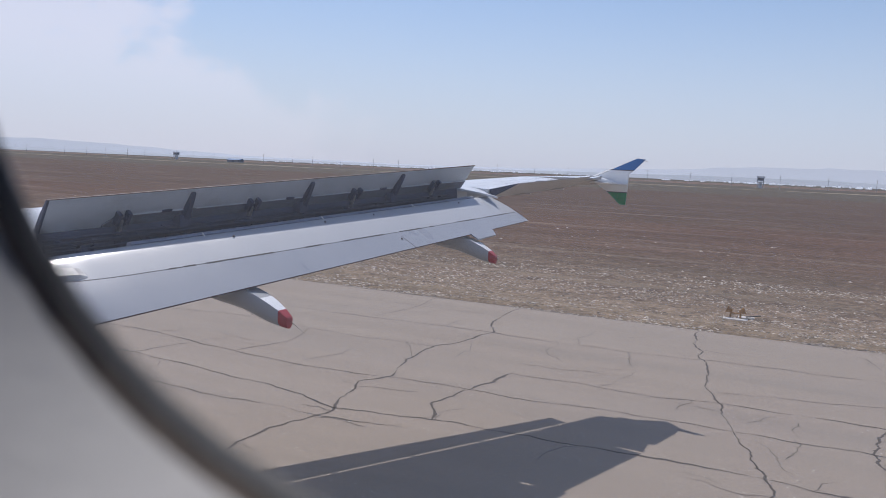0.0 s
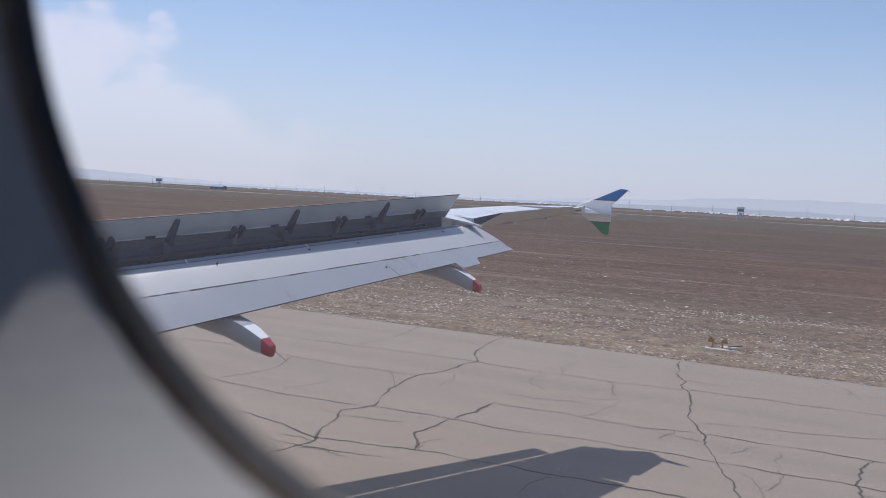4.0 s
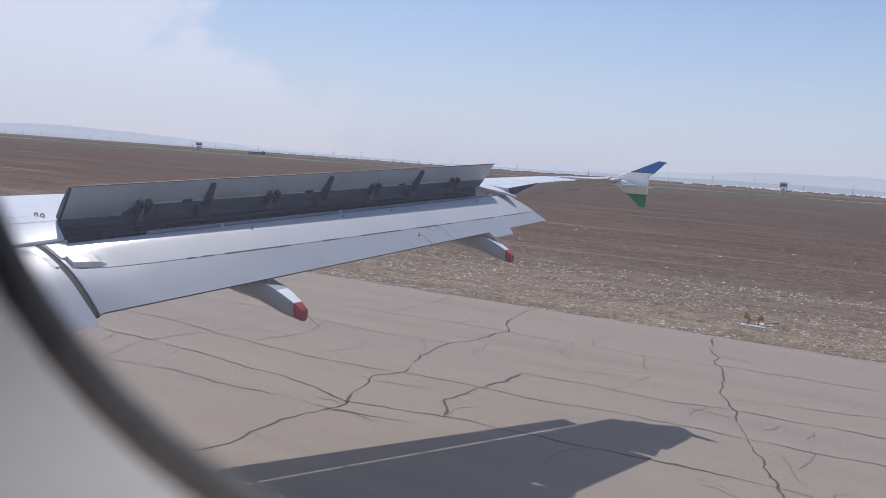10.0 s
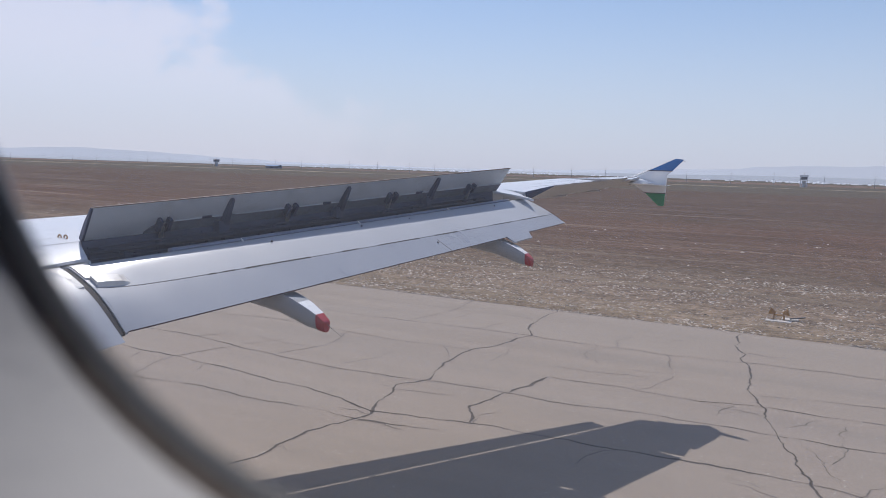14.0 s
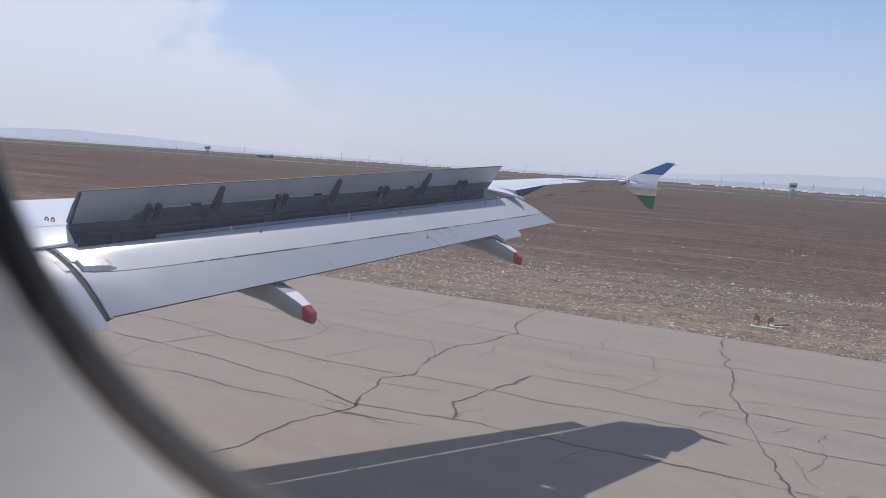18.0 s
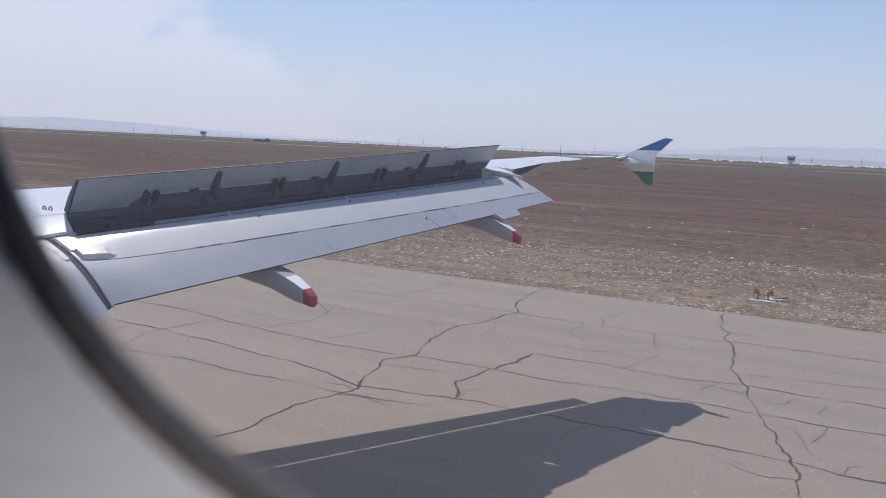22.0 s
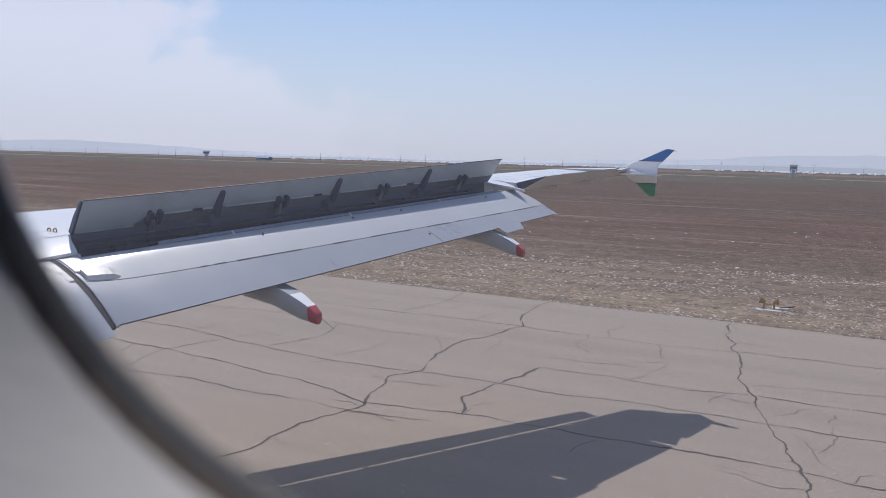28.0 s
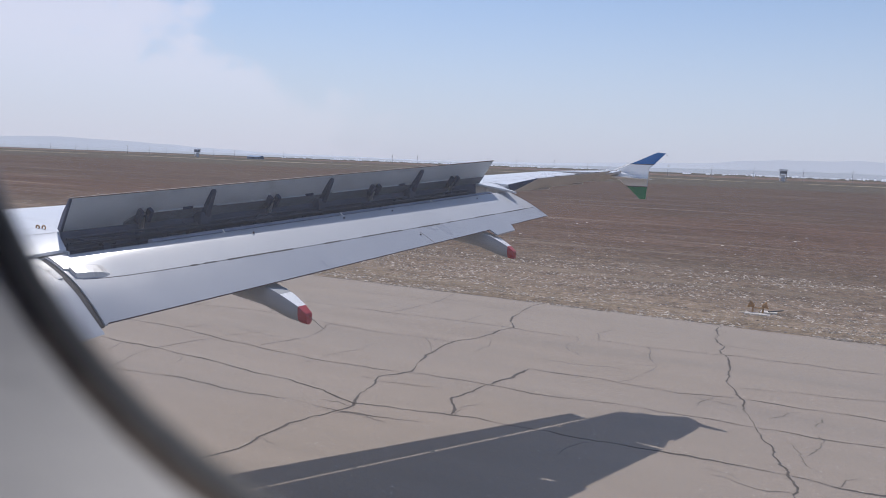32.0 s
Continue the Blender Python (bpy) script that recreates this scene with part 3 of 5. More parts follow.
for pts, w in joints:
    line = jagged(pts, 0.055, 0.07, 0.008)
    (faint if w < 0.029 else geos).append(ribbon(line, w))
    for k in range(len(line) // 130):
        s = random.choice(line)
        a, l = random.choice((-1, 1)) * random.uniform(1.1, 2.0), random.uniform(0.3, 1.1)
        faint.append(ribbon(jagged([(s.x, s.y), (s.x + l * math.cos(a), min(22.8, s.y + l * math.sin(a)))], 0.14, 0.07, 0.008), w * 0.7))
for pts, w in crossings:
    line = jagged(pts, 0.09, 0.06, 0.012)
    (faint if w < 0.032 else geos).append(ribbon(line, w))
    for k in range(len(line) // 75):
        s = random.choice(line)
        a, l = random.choice((0, math.pi)) + random.uniform(-0.35, 0.35), random.uniform(0.3, 1.3)
        faint.append(ribbon(jagged([(s.x, s.y), (s.x + l * math.cos(a), min(22.8, s.y + l * math.sin(a)))], 0.14, 0.06, 0.008), w * 0.5))
# hairlines that have not opened yet
for k in range(26):
    x, y = random.uniform(-19, 4), random.uniform(8.5, 22.0)
    a, l = random.choice((random.uniform(-0.3, 0.3), random.uniform(0.9, 2.2))), random.uniform(0.6, 2.6)
    faint.append(ribbon(jagged([(x, y), (x + l * math.cos(a), min(22.7, y + l * math.sin(a)))], 0.13, 0.07, 0.01), random.uniform(0.014, 0.026), 0.003))
# the rest of the runway, out of the view
for sx in (-34, -46, -58, -70, 12, 24, 37):
    x = sx + random.uniform(-3, 3)
    geos.append(ribbon(jagged([(x, 22.9), (x + random.uniform(-1, 1), 15), (x - random.uniform(-1, 1), 8), (x, -20)], 0.10, 0.2), 0.055))
for yy in (4.6, 8.8, 12.0, 13.6, 16.5, 19.0):
    x = -85.0
    while x < 48:
        length = random.uniform(9, 22)
        if not -26 < x + length / 2 < 12:
            y0 = yy + random.uniform(-0.3, 0.3)
            geos.append(ribbon(jagged([(x, y0), (x + length / 2, y0 + random.uniform(-0.3, 0.3)), (x + length, yy + random.uniform(-0.3, 0.3))], 0.05, 0.2), random.choice((0.024, 0.03, 0.036))))
        x += length + random.uniform(0, 5)
# dark line along the whole pavement edge, joined to the crack mesh
geos.append(ribbon(jagged([(-88, EDGE_Y - 0.07), (-20, EDGE_Y - 0.05), (49, EDGE_Y - 0.07)], 0.006, 0.25), 0.07))
tagged(part("hairline_cracks", join(*faint), M_HAIR, runway, "faint unopened cracks in the runway"), kind="stuff")
tagged(part("cracks", join(*geos), M_CRACK, runway, "dark branching cracks and dark edge line of the runway"), kind="stuff")


def painted_stripe(x0, x1, y0, y1):
    n = int((x1 - x0) / 0.5)
    wob = lambda s, i: 0.02 * noise.noise((i * 0.7, s, 0.5))
    top = [(x0 + (x1 - x0) * i / n, y1 + wob(1, i), 0.004) for i in range(n + 1)]
    low = [(x0 + (x1 - x0) * i / n, y0 + wob(5, i), 0.004) for i in range(n + 1)]
    return top + low, [(i, i + 1, n + 2 + i, n + 1 + i) for i in range(n)]


for x0 in (-72.0, -222.0):
    part("touchdown_marking", painted_stripe(x0, x0 + 22.5, 9.7, 12.7), M_MARK, runway, "wide white painted touchdown stripe")


taxiway = tagged(part("taxiway", loft([[(x, 23.01, -0.3), (x, 23.01, -0.002), (x, 260.0, -0.002), (x, 260.0, -0.3)] for x in (78.0, 101.0)]), M_ASPHALT), "worn grey taxiway leaving the runway", "taxiway", kind="structure")
line = [Vector((89.5, 258.0 - 12.0 * k)) for k in range(17)] + [Vector((89.5 - 0.012 * k * k * 8, 60.0 - 3.4 * k)) for k in range(1, 14)]
pts, faces = ribbon(line, 0.22, 0.005)
part("taxi_line", (pts, faces), M_YELLOW, runway, "yellow painted taxi guide line")


# ---- stones, clods and dry growth beside the runway ----
def scatter(count, seed, size, ymax, power, height=0.6, xr=(-85, 48), y0=EDGE_Y + 0.12, clump=0.0, stretch=1.25):
    rnd = np.random.RandomState(seed)
    x = rnd.uniform(xr[0], xr[1], count)
    y = y0 + (ymax - y0) * rnd.uniform(0, 1, count) ** power
    if clump:
        keep = np.array([rnd.uniform() < 0.06 + 1.9 * (noise.noise((a * 0.05, b * 0.30, 3.0)) + 0.9 * noise.noise((a * 0.35, b * 1.5, 8.0)) + clump * 0.4) for a, b in zip(x, y)])
        x, y = x[keep], y[keep]
        count = len(x)
    s = size[0] + (size[1] - size[0]) * rnd.uniform(0, 1, count) ** 3.5
    s = s * (1 + (y - 24) * 0.008)
    base = np.array([(1, 0, 0), (0.3, 0.95, 0), (-0.8, 0.6, 0), (-0.8, -0.6, 0), (0.3, -0.95, 0), (0.1, 0.05, 1.0)], float)
    ang = rnd.uniform(0, 6.28, count)
    c, sn = np.cos(ang), np.sin(ang)
    jit = rnd.uniform(0.6, 1.3, (count, 6, 3))
    p = base[None] * jit
    px = (p[..., 0] * c[:, None] - p[..., 1] * sn[:, None]) * s[:, None] * stretch + x[:, None]
    py = (p[..., 0] * sn[:, None] + p[..., 1] * c[:, None]) * s[:, None] + y[:, None]
    pz = p[..., 2] * s[:, None] * height - 0.034
    pts = np.stack((px, py, pz), -1).reshape(-1, 3)
    faces = []
    for i in range(count):
        k = 6 * i
        faces += [(k, k + 1, k + 5), (k + 1, k + 2, k + 5), (k + 2, k + 3, k + 5), (k + 3, k + 4, k + 5), (k + 4, k, k + 5)]
    return pts.tolist(), faces


def tufts(count, seed, size, y0, y1, power=1.0, xr=(-85, 48)):
    rnd = np.random.RandomState(seed)
    pts, faces = [], []
    for _ in range(count):
        x, y = rnd.uniform(*xr), y0 + (y1 - y0) * rnd.uniform() ** power
        s = rnd.uniform(*size)
        for b in range(6):
            a = rnd.uniform(0, 6.28)
            r = s * rnd.uniform(0.4, 1.2)
            k = len(pts)
            dx, dy = math.cos(a), math.sin(a)
            w = s * 0.16
            pts += [(x - dy * w, y + dx * w, -0.035), (x + dy * w, y - dx * w, -0.035), (x + dx * r, y + dy * r, s * rnd.uniform(0.15, 0.6) - 0.03)]
            faces.append((k, k + 1, k + 2))
    return pts, faces


tagged(part("stones", scatter(230000, 3, (0.012, 0.050), 36, 2.2, clump=0.55, stretch=1.7), M_STONE), "pale stones strewn over the dry verge", "stones", kind="stuff")
tagged(part("far_stones", scatter(5000, 9, (0.015, 0.08), 130, 1.5, y0=33, xr=(-170, 60), stretch=1.6), M_STONE), "scattered pale stones out in the field", "stones", kind="stuff")
tagged(part("clods", scatter(60000, 4, (0.014, 0.070), 52, 1.6, 0.5, stretch=1.5, clump=0.6), M_CLOD), "brown clods of earth on the dry verge", "soil clods", kind="stuff")
tagged(part("dry_grass", tufts(16000, 5, (0.015, 0.05), EDGE_Y + 0.06, 26.0, 1.8), M_STRAW), "short straw-coloured dry grass beside the runway", "grass", kind="stuff")
tagged(part("scrub", tufts(1100, 6, (0.03, 0.11), 30, 110, 1.2, (-190, 60)), M_SCRUB), "low dull scrub scattered over the field", "scrub", kind="stuff")


# ---- distance ----
def ridge(radius, height, seed, base=-12.0, n=220):
    """A low range on an arc round the field; height goes by the bearing in degrees from straight out, forward positive."""
    pts, faces = [], []
    for i in range(n + 1):
        az = -60 + 165 * i / n
        h = height(az) * (0.92 + 0.22 * noise.noise((az * 0.16, seed, 0)) + 0.10 * noise.noise((az * 0.7, seed, 2)))
        s, c = -math.sin(radians(az)), math.cos(radians(az))
        for d, z in ((0, base), (40, max(base + 1, h)), (220, base)):
            pts.append(((radius + d) * s, (radius + d) * c, z))
        if i:
            k = 3 * i
            faces += [(k - 3, k, k + 1, k - 2), (k - 2, k + 1, k + 2, k - 1)]
    return pts, faces


bump = lambda x, c, w: math.exp(-((x - c) / w) ** 2)
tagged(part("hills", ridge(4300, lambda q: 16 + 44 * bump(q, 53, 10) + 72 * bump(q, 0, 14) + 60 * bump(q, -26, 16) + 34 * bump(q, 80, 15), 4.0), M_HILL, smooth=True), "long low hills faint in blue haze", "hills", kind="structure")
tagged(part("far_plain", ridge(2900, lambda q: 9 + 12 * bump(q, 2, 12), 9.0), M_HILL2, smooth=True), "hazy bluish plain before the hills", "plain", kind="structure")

random.seed(5)
town = []
for _ in range(400):
    x = random.choice((random.uniform(-350, 900), random.uniform(-1500, -700), random.uniform(-200, 900)))
    y = random.uniform(1700, 2800)
    w, d, h = random.uniform(2, 9), random.uniform(6, 10), random.choice((random.uniform(0.6, 2.4), random.uniform(1.5, 4.6)))
    town.append(bm_geo(box(x - w / 2, x + w / 2, y, y + d, -1.0, h)))
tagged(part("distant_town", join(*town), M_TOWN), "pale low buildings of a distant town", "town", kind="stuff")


def grass_berm(y, x0, x1, high, wide, seed):
    """A low broken bank of pale dry growth that runs along the field."""
    rows = []
    k = int((x1 - x0) / 4)
    for i in range(k + 1):
        x = x0 + (x1 - x0) * i / k
        h = high * max(0.0, 0.55 + 1.1 * noise.noise((x * 0.015, seed, 0)) + 0.5 * noise.noise((x * 0.12, seed, 4)))
        yy = y + 4.0 * noise.noise((x * 0.004, seed, 7))
        rows.append([(x, yy - wide / 2, -0.3), (x, yy - wide * 0.15, h - 0.05), (x, yy + wide * 0.15, h - 0.05), (x, yy + wide / 2, -0.3)])
    return loft(rows)


M_BERM = mat("pale_dry_growth", (0.30, 0.25, 0.18), 0.95, vary=0.25, scale=0.4)
for y, x0, x1, high, wide, seed in ((238, -420, 330, 0.22, 4.0, 1.0), (150, -230, 190, 0.16, 3.0, 5.0), (96, -140, 20, 0.10, 2.0, 9.0), (470, -900, 600, 0.3, 6.0, 13.0), (330, -700, -200, 0.16, 5.0, 17.0), (64, -60, 60, 0.06, 1.4, 21.0)):
    tagged(part("grass_berm", grass_berm(y, x0, x1, high, wide, seed), M_BERM), "low pale line of dry grass across the field", "grass", "pale lines across the field", "stuff")


def raised_bank():
    rows = []
    for i in range(120):
        x = -1900 + 2700 * i / 119
        h = 0.9 + 0.5 * noise.noise((x * 0.006, 2.0, 0))
        rows.append([(x, 800, -0.6), (x, 815, h), (x, 850, h + 0.3), (x, 875, -0.6)])
    return loft(rows)


tagged(part("earth_bank", raised_bank(), mat("reddish_bank_soil", (0.15, 0.095, 0.075), 0.95, vary=0.15, scale=0.05)), "low reddish earth bank along the field's far side", "bank", kind="structure")


def utility_pole(x, y, tall):
    p = empty("utility_pole", x, y, -0.03)
    part("shaft", rod((x, y, -0.4), (x, y, tall), 0.20, 0.13, 6), M_POLE, p)
    part("cross_arm", bm_geo(box(x - 0.5, x + 0.5, y - 0.1, y + 0.1, tall - 1.2, tall - 1.05)), M_POLE, p)
    part("lamp_head", bm_geo(box(x - 0.15, x + 0.75, y - 0.2, y + 0.2, tall - 0.05, tall + 0.12)), M_POLE, p)
    return tagged(p, "slim weathered grey pole at the field's far side", "pole", "poles along the field")


random.seed(8)
master = utility_pole(-1180, 700, 10.4)
for i in range(1, 40):
    copy_thing(master, Matrix.Translation((-1180 + 36.0 * i + random.uniform(-2, 2), 700 + random.uniform(-6, 6), -0.03 - random.uniform(0, 0.35))))


def watch_tower(x, y):
    p = empty("watch_tower", x, y, -0.03)
    part("base", bm_geo(box(x - 1.3, x + 1.3, y - 1.3, y + 1.3, -0.4, 4.8)), M_TOWER_G, p)
    for sx in (-2.2, 2.2):
        for sy in (-2.2, 2.2):
            part("leg", rod((x + sx, y + sy, -0.4), (x + sx, y + sy, 5.2), 0.16, 0.16, 6), M_TOWER_G, p)
    part("deck", bm_geo(box(x - 2.9, x + 2.9, y - 2.9, y + 2.9, 5.2, 5.7)), M_TOWER_G, p)
    part("cabin", bm_geo(box(x - 2.4, x + 2.4, y - 2.4, y + 2.4, 5.7, 7.6)), M_TOWER_D, p, "dark glazed lookout cabin")
    part("roof", bm_geo(box(x - 2.9, x + 2.9, y - 2.9, y + 2.9, 7.6, 9.0)), M_TOWER_W, p, "white flat roof")
    part("mast", rod((x, y, 8.9), (x, y, 11.5), 0.12, 0.05, 6), M_POLE, p)
    return tagged(p, "small airfield lookout tower with white roof on legs", "tower")


watch_tower(-40, 650)
watch_tower(-690, 690)


def field_shed(x, y):
    p = empty("field_shed", x, y, -0.03)
    part("wall", bm_geo(box(x - 9, x + 9, y - 4, y + 4, -0.4, 2.6)), M_WALL_B, p)
    part("roof", loft([[(x - 9.6, y - 4.6, 2.6), (x - 9.6, y, 4.0), (x - 9.6, y + 4.6, 2.6)], [(x + 9.6, y - 4.6, 2.6), (x + 9.6, y, 4.0), (x + 9.6, y + 4.6, 2.6)]]), M_ROOF_B, p, "blue sheet-metal roof")
    part("door", bm_geo(box(x - 1.4, x + 1.4, y - 4.06, y - 3.99, -0.2, 2.2)), M_TOWER_D, p)
    return tagged(p, "low shed with a blue sheet roof", "shed")


field_shed(-600, 690)


# ---- small fixtures on the verge ----
def edge_marker(x, y, s=0.58):
    p = empty("edge_marker", x, y, -0.03)
    part("base_plate", box(x - 0.62 * s, x + 0.66 * s, y - 0.62 * s, y - 0.06 * s, -0.06, -0.005, 0.01), M_PLATE, p, "chalky concrete slab")
    part("rear_slab", box(x + 0.10 * s, x + 0.95 * s, y + 0.22 * s, y + 0.85 * s, -0.06, 0.0, 0.01), M_PLATE, p, "pale broken rear slab")
    for d in (-1, 1):
        cx = x + 0.26 * s * d
        part("stem", rod((cx, y - 0.1 * s, 0.0), (cx, y, 0.30 * s), 0.055 * s, 0.05 * s, 8), M_ORANGE, p)
        # a hood that fans out to its side
        rings = []
        for k in range(5):
            f = k / 4
            c = Vector((cx + d * (-0.08 + 0.30 * f) * s, y, (0.34 + 0.10 * f) * s))
            h, w = (0.07 + 0.13 * f) * s, (0.05 + 0.10 * f) * s
            rings.append([c + Vector((d * -0.35 * h * math.sin(a), w * math.cos(a), h * math.sin(a))) for a in [6.28318 * i / 10 for i in range(10)]])
        part("lamp_hood", loft(rings), M_ORANGE, p, "faded orange lamp hood", smooth=True)
    part("cross_tube", rod((x - 0.26 * s, y, 0.24 * s), (x + 0.26 * s, y, 0.24 * s), 0.04 * s, 0.04 * s, 6), M_ORANGE, p)
    part("cover_board", bar((x + 0.55 * s, y + 0.1 * s, 0.03), (x + 1.25 * s, y + 0.72 * s, 0.06), (0, 0, 1), 0.10 * s, 0.05 * s), M_SEAL, p, "dark fallen board")
    return tagged(p, "faded orange twin runway light on a concrete slab", "runway light", "lights along the runway")


first_marker = edge_marker(-2.0, 26.0)
for mx in (-182, -122, -62, 58, 118):
    copy_thing(first_marker, Matrix.Translation((mx, 26.0, -0.03)))

tagged(part("concrete_block", box(9.0, 10.9, 28.2, 28.8, -0.08, 0.42, 0.03), M_BLOCK), "long whitewashed concrete block lying on the verge", "block")


# ---- the aircraft ----
plane = tagged(empty("airliner", 0, -1.83, 0), "white airliner wing with raised spoilers and lowered flaps", "aircraft")


def x_le(y):
    return -4.75 - 0.496 * (15.3 - y)


def x_te(y):
    return -3.30 - 0.27 * (15.3 - y) if y > 4.9 else -6.108


def z_crest(y):
    return 3.58 + 0.079 * (y - 5.3)


def drop(y):
    return max(0.042, 0.09 - 0.008 * (y - 5.3))


def upper(y, u):
    c = x_te(y) - x_le(y)
    if u < 0.35:
        v = 1 - u / 0.35
        z = -0.062 * v ** 3.2
    else:
        z = -drop(y) * ((u - 0.35) / 0.65) ** 1.5
    return Vector((x_le(y) + u * c, y, z_crest(y) + z * c))


def lower(y, u):
    c = x_te(y) - x_le(y)
    top = upper(y, u)
    t = 0.118 * (1 - abs((u - 0.36) / (0.36 if u < 0.36 else 0.64)) ** (2.6 if u < 0.36 else 1.5)) + 0.004
    return Vector((top.x, y, top.z - t * c))


def u_at(y, x):
    return (x - x_le(y)) / (x_te(y) - x_le(y))


def hinge(y):
    return Vector((-7.25 + 0.3295 * (y - 5.3), y, 3.47 + 0.0934 * (y - 5.3)))


US = [0.0, 0.01, 0.03, 0.07, 0.13, 0.2, 0.28, 0.36, 0.44, 0.52, 0.58]


def section(y, u_top, u_low):
    up = [upper(y, u) for u in US] + [upper(y, u_top)]
    lo = [lower(y, u) for u in US[1:]] + [lower(y, u_low)]
    return up + lo[::-1]


# main box with the spoiler bay left open behind it
ys = [0.2, 2.0, 3.6, 4.6, 5.3, 6.5, 8.0, 9.5, 10.6, 11.3]
rings = [section(y, u_at(y, hinge(y).x) if y > 4.9 else 0.64, u_at(y, hinge(y).x) + 0.01 if y > 4.9 else 0.65) for y in ys]
wing = part("wing", loft(rings), M_WING, plane, "white upper skin of the wing", smooth=True)
outer = [section(y, 0.765, 0.765) for y in (11.63, 12.2, 13.0, 13.85)]
part("outer_wing", loft(outer), M_WING, plane, smooth=True)


def tip_ring(y):
    f = max(0.0, (y - 13.9) / 1.4)
    u = 0.985 - 0.72 * f ** 2.2
    c = x_te(y) - x_le(y)
    return [p + Vector((0, 0, (0.055 + 0.035 * min(1.0, f)) * c * max(0.0, (u_at(y, p.x) - 0.3) / 0.7) ** 1.3 - 0.075 * f ** 1.4)) for p in section(y, u, u)]


tip = [tip_ring(y) for y in (13.9, 14.5, 15.0, 15.3)]
tip.append([p * 0.55 + (Vector((x_le(15.36) + 0.5 * 1.46, 15.36, z_crest(15.36) - 0.13))) * 0.45 for p in tip_ring(15.36)])
# drooped trailing corner that runs out behind the tip to the fence
corner = []
for y, x0, z in ((14.30, -3.78, 4.215), (14.75, -4.02, 4.20), (15.10, -4.30, 4.19), (15.42, -4.45, 4.185)):
    xe = min(x_te(y) - 0.005, -3.32)
    corner.append([(x0, y, z + 0.010), ((x0 + xe) / 2, y, z + 0.006), (xe, y, z - 0.006), (xe, y, z - 0.012), (x0, y, z - 0.014)])
part("tip_corner", loft(corner), M_FENCE, plane, "thin white trailing corner of the wing tip")
k = len(US) + 1
part("wing_tip", loft([[p + Vector((0, 0, 0.002)) for p in r[:k]] + [p - Vector((0, 0, 0.008)) for p in r[:k][::-1]] for r in tip]), M_WING, plane, smooth=True)
part("wing_tip_underside", loft([[p - Vector((0, 0, 0.009)) for p in r[:k]] + r[k:] for r in tip]), M_BELLY, plane, smooth=True)
joint = [section(y, 0.60, 0.60) for y in (11.3, 11.64)]
part("wing_joint_skin", loft(joint), M_WING, plane, smooth=True)
# fixed trailing panel between the spoilers and the aileron
sh = []
for y, u1 in ((11.31, 0.935), (11.38, 0.89), (11.46, 0.82), (11.62, 0.74)):
    row = [upper(y, 0.60 + (u1 - 0.60) * k / 4) - Vector((0, 0, 0.04 * (k / 4) ** 2)) for k in range(5)]
    sh.append(row + [p - Vector((0, 0, 0.03)) for p in row[::-1]])
part("fixed_panel", loft(sh), M_WING, plane, smooth=True)
# inboard fixed panel beside the first spoiler
sh = []
for y in (0.3, 2.0, 3.6, 4.6, 5.292):
    row = []
    for u in (0.60, 0.64, 0.67, 0.70, 0.735, 0.77):
        f = max(0.0, (u - 0.65) / 0.12)
        yy = y - (0.17 * f if y > 5 else 0)
        row.append(upper(yy, u) + Vector((0, 0, 0.004 - 0.06 * f ** 1.6)))
    sh.append(row + [p - Vector((0, 0, 0.03)) for p in row[::-1]])
part("inboard_panel", loft(sh), M_WING, plane, smooth=True)


def skin_strip(a, b, n, w, lift=0.004):
    """A thin dark joint laid on the upper skin between two (y, u) places."""
    pts, faces = [], []
    for i in range(n + 1):
        y, u = a[0] + (b[0] - a[0]) * i / n, a[1] + (b[1] - a[1]) * i / n
        p = upper(y, u)
        pts += [p + Vector((0, 0, lift)), upper(y, u + w / (x_te(y) - x_le(y))) + Vector((0, 0, lift))]
        if i:
            k = 2 * i
            faces.append((k - 2, k - 1, k + 1, k))
    return pts, faces


part("skin_joint", skin_strip((1.0, 0.60), (5.2, 0.60), 12, 0.012), M_LINE, wing)
part("skin_joint", skin_strip((3.2, 0.665), (5.26, 0.665), 12, 0.010, 0.007), M_LINE, wing)
part("skin_joint", skin_strip((11.55, 0.62), (13.8, 0.62), 10, 0.01), M_LINE, plane)
part("skin_joint", skin_strip((11.55, 0.50), (15.0, 0.50), 10, 0.008), M_LINE, plane)
g = upper(5.24, u_at(5.24, -7.47))
for s in (-0.035, 0.035):
    ringp = []
    for i in range(14):
        a = 6.28318 * i / 14
        c = Vector((g.x + s + 0.026 * math.cos(a), g.y + s * 0.3, g.z + 0.014 + 0.022 * math.sin(a)))
        o = Vector((math.cos(a), 0, math.sin(a)))
        ringp.append([c + o * 0.009, c + Vector((0, 0.009, 0)), c - o * 0.009, c - Vector((0, 0.009, 0))])
    ringp.append(ringp[0])
    part("tie_down_ring", loft(ringp, caps=False), M_GOLD, wing, "brass-coloured tie-down ring")


# aileron, raised a little
AIL_UP = radians(19)
rows = []
for y in (11.652, 11.66, 12.3, 13.1, 13.82):
    h0 = (upper(y, 0.77) + lower(y, 0.77)) / 2
    ring = [upper(y, u) for u in (0.775, 0.85, 0.93, 1.0)] + [lower(y, u) for u in (1.0, 0.93, 0.85, 0.775)]
    out = []
    for p in ring:
        d = p - h0
        out.append(h0 + Vector((d.x * math.cos(AIL_UP) - d.z * math.sin(AIL_UP), 0, d.x * math.sin(AIL_UP) + d.z * math.cos(AIL_UP))))
    rows.append(out)
aileron = part("aileron", loft(rows[1:]), M_BELLY, plane, "grey aileron deflected upward", smooth=True)
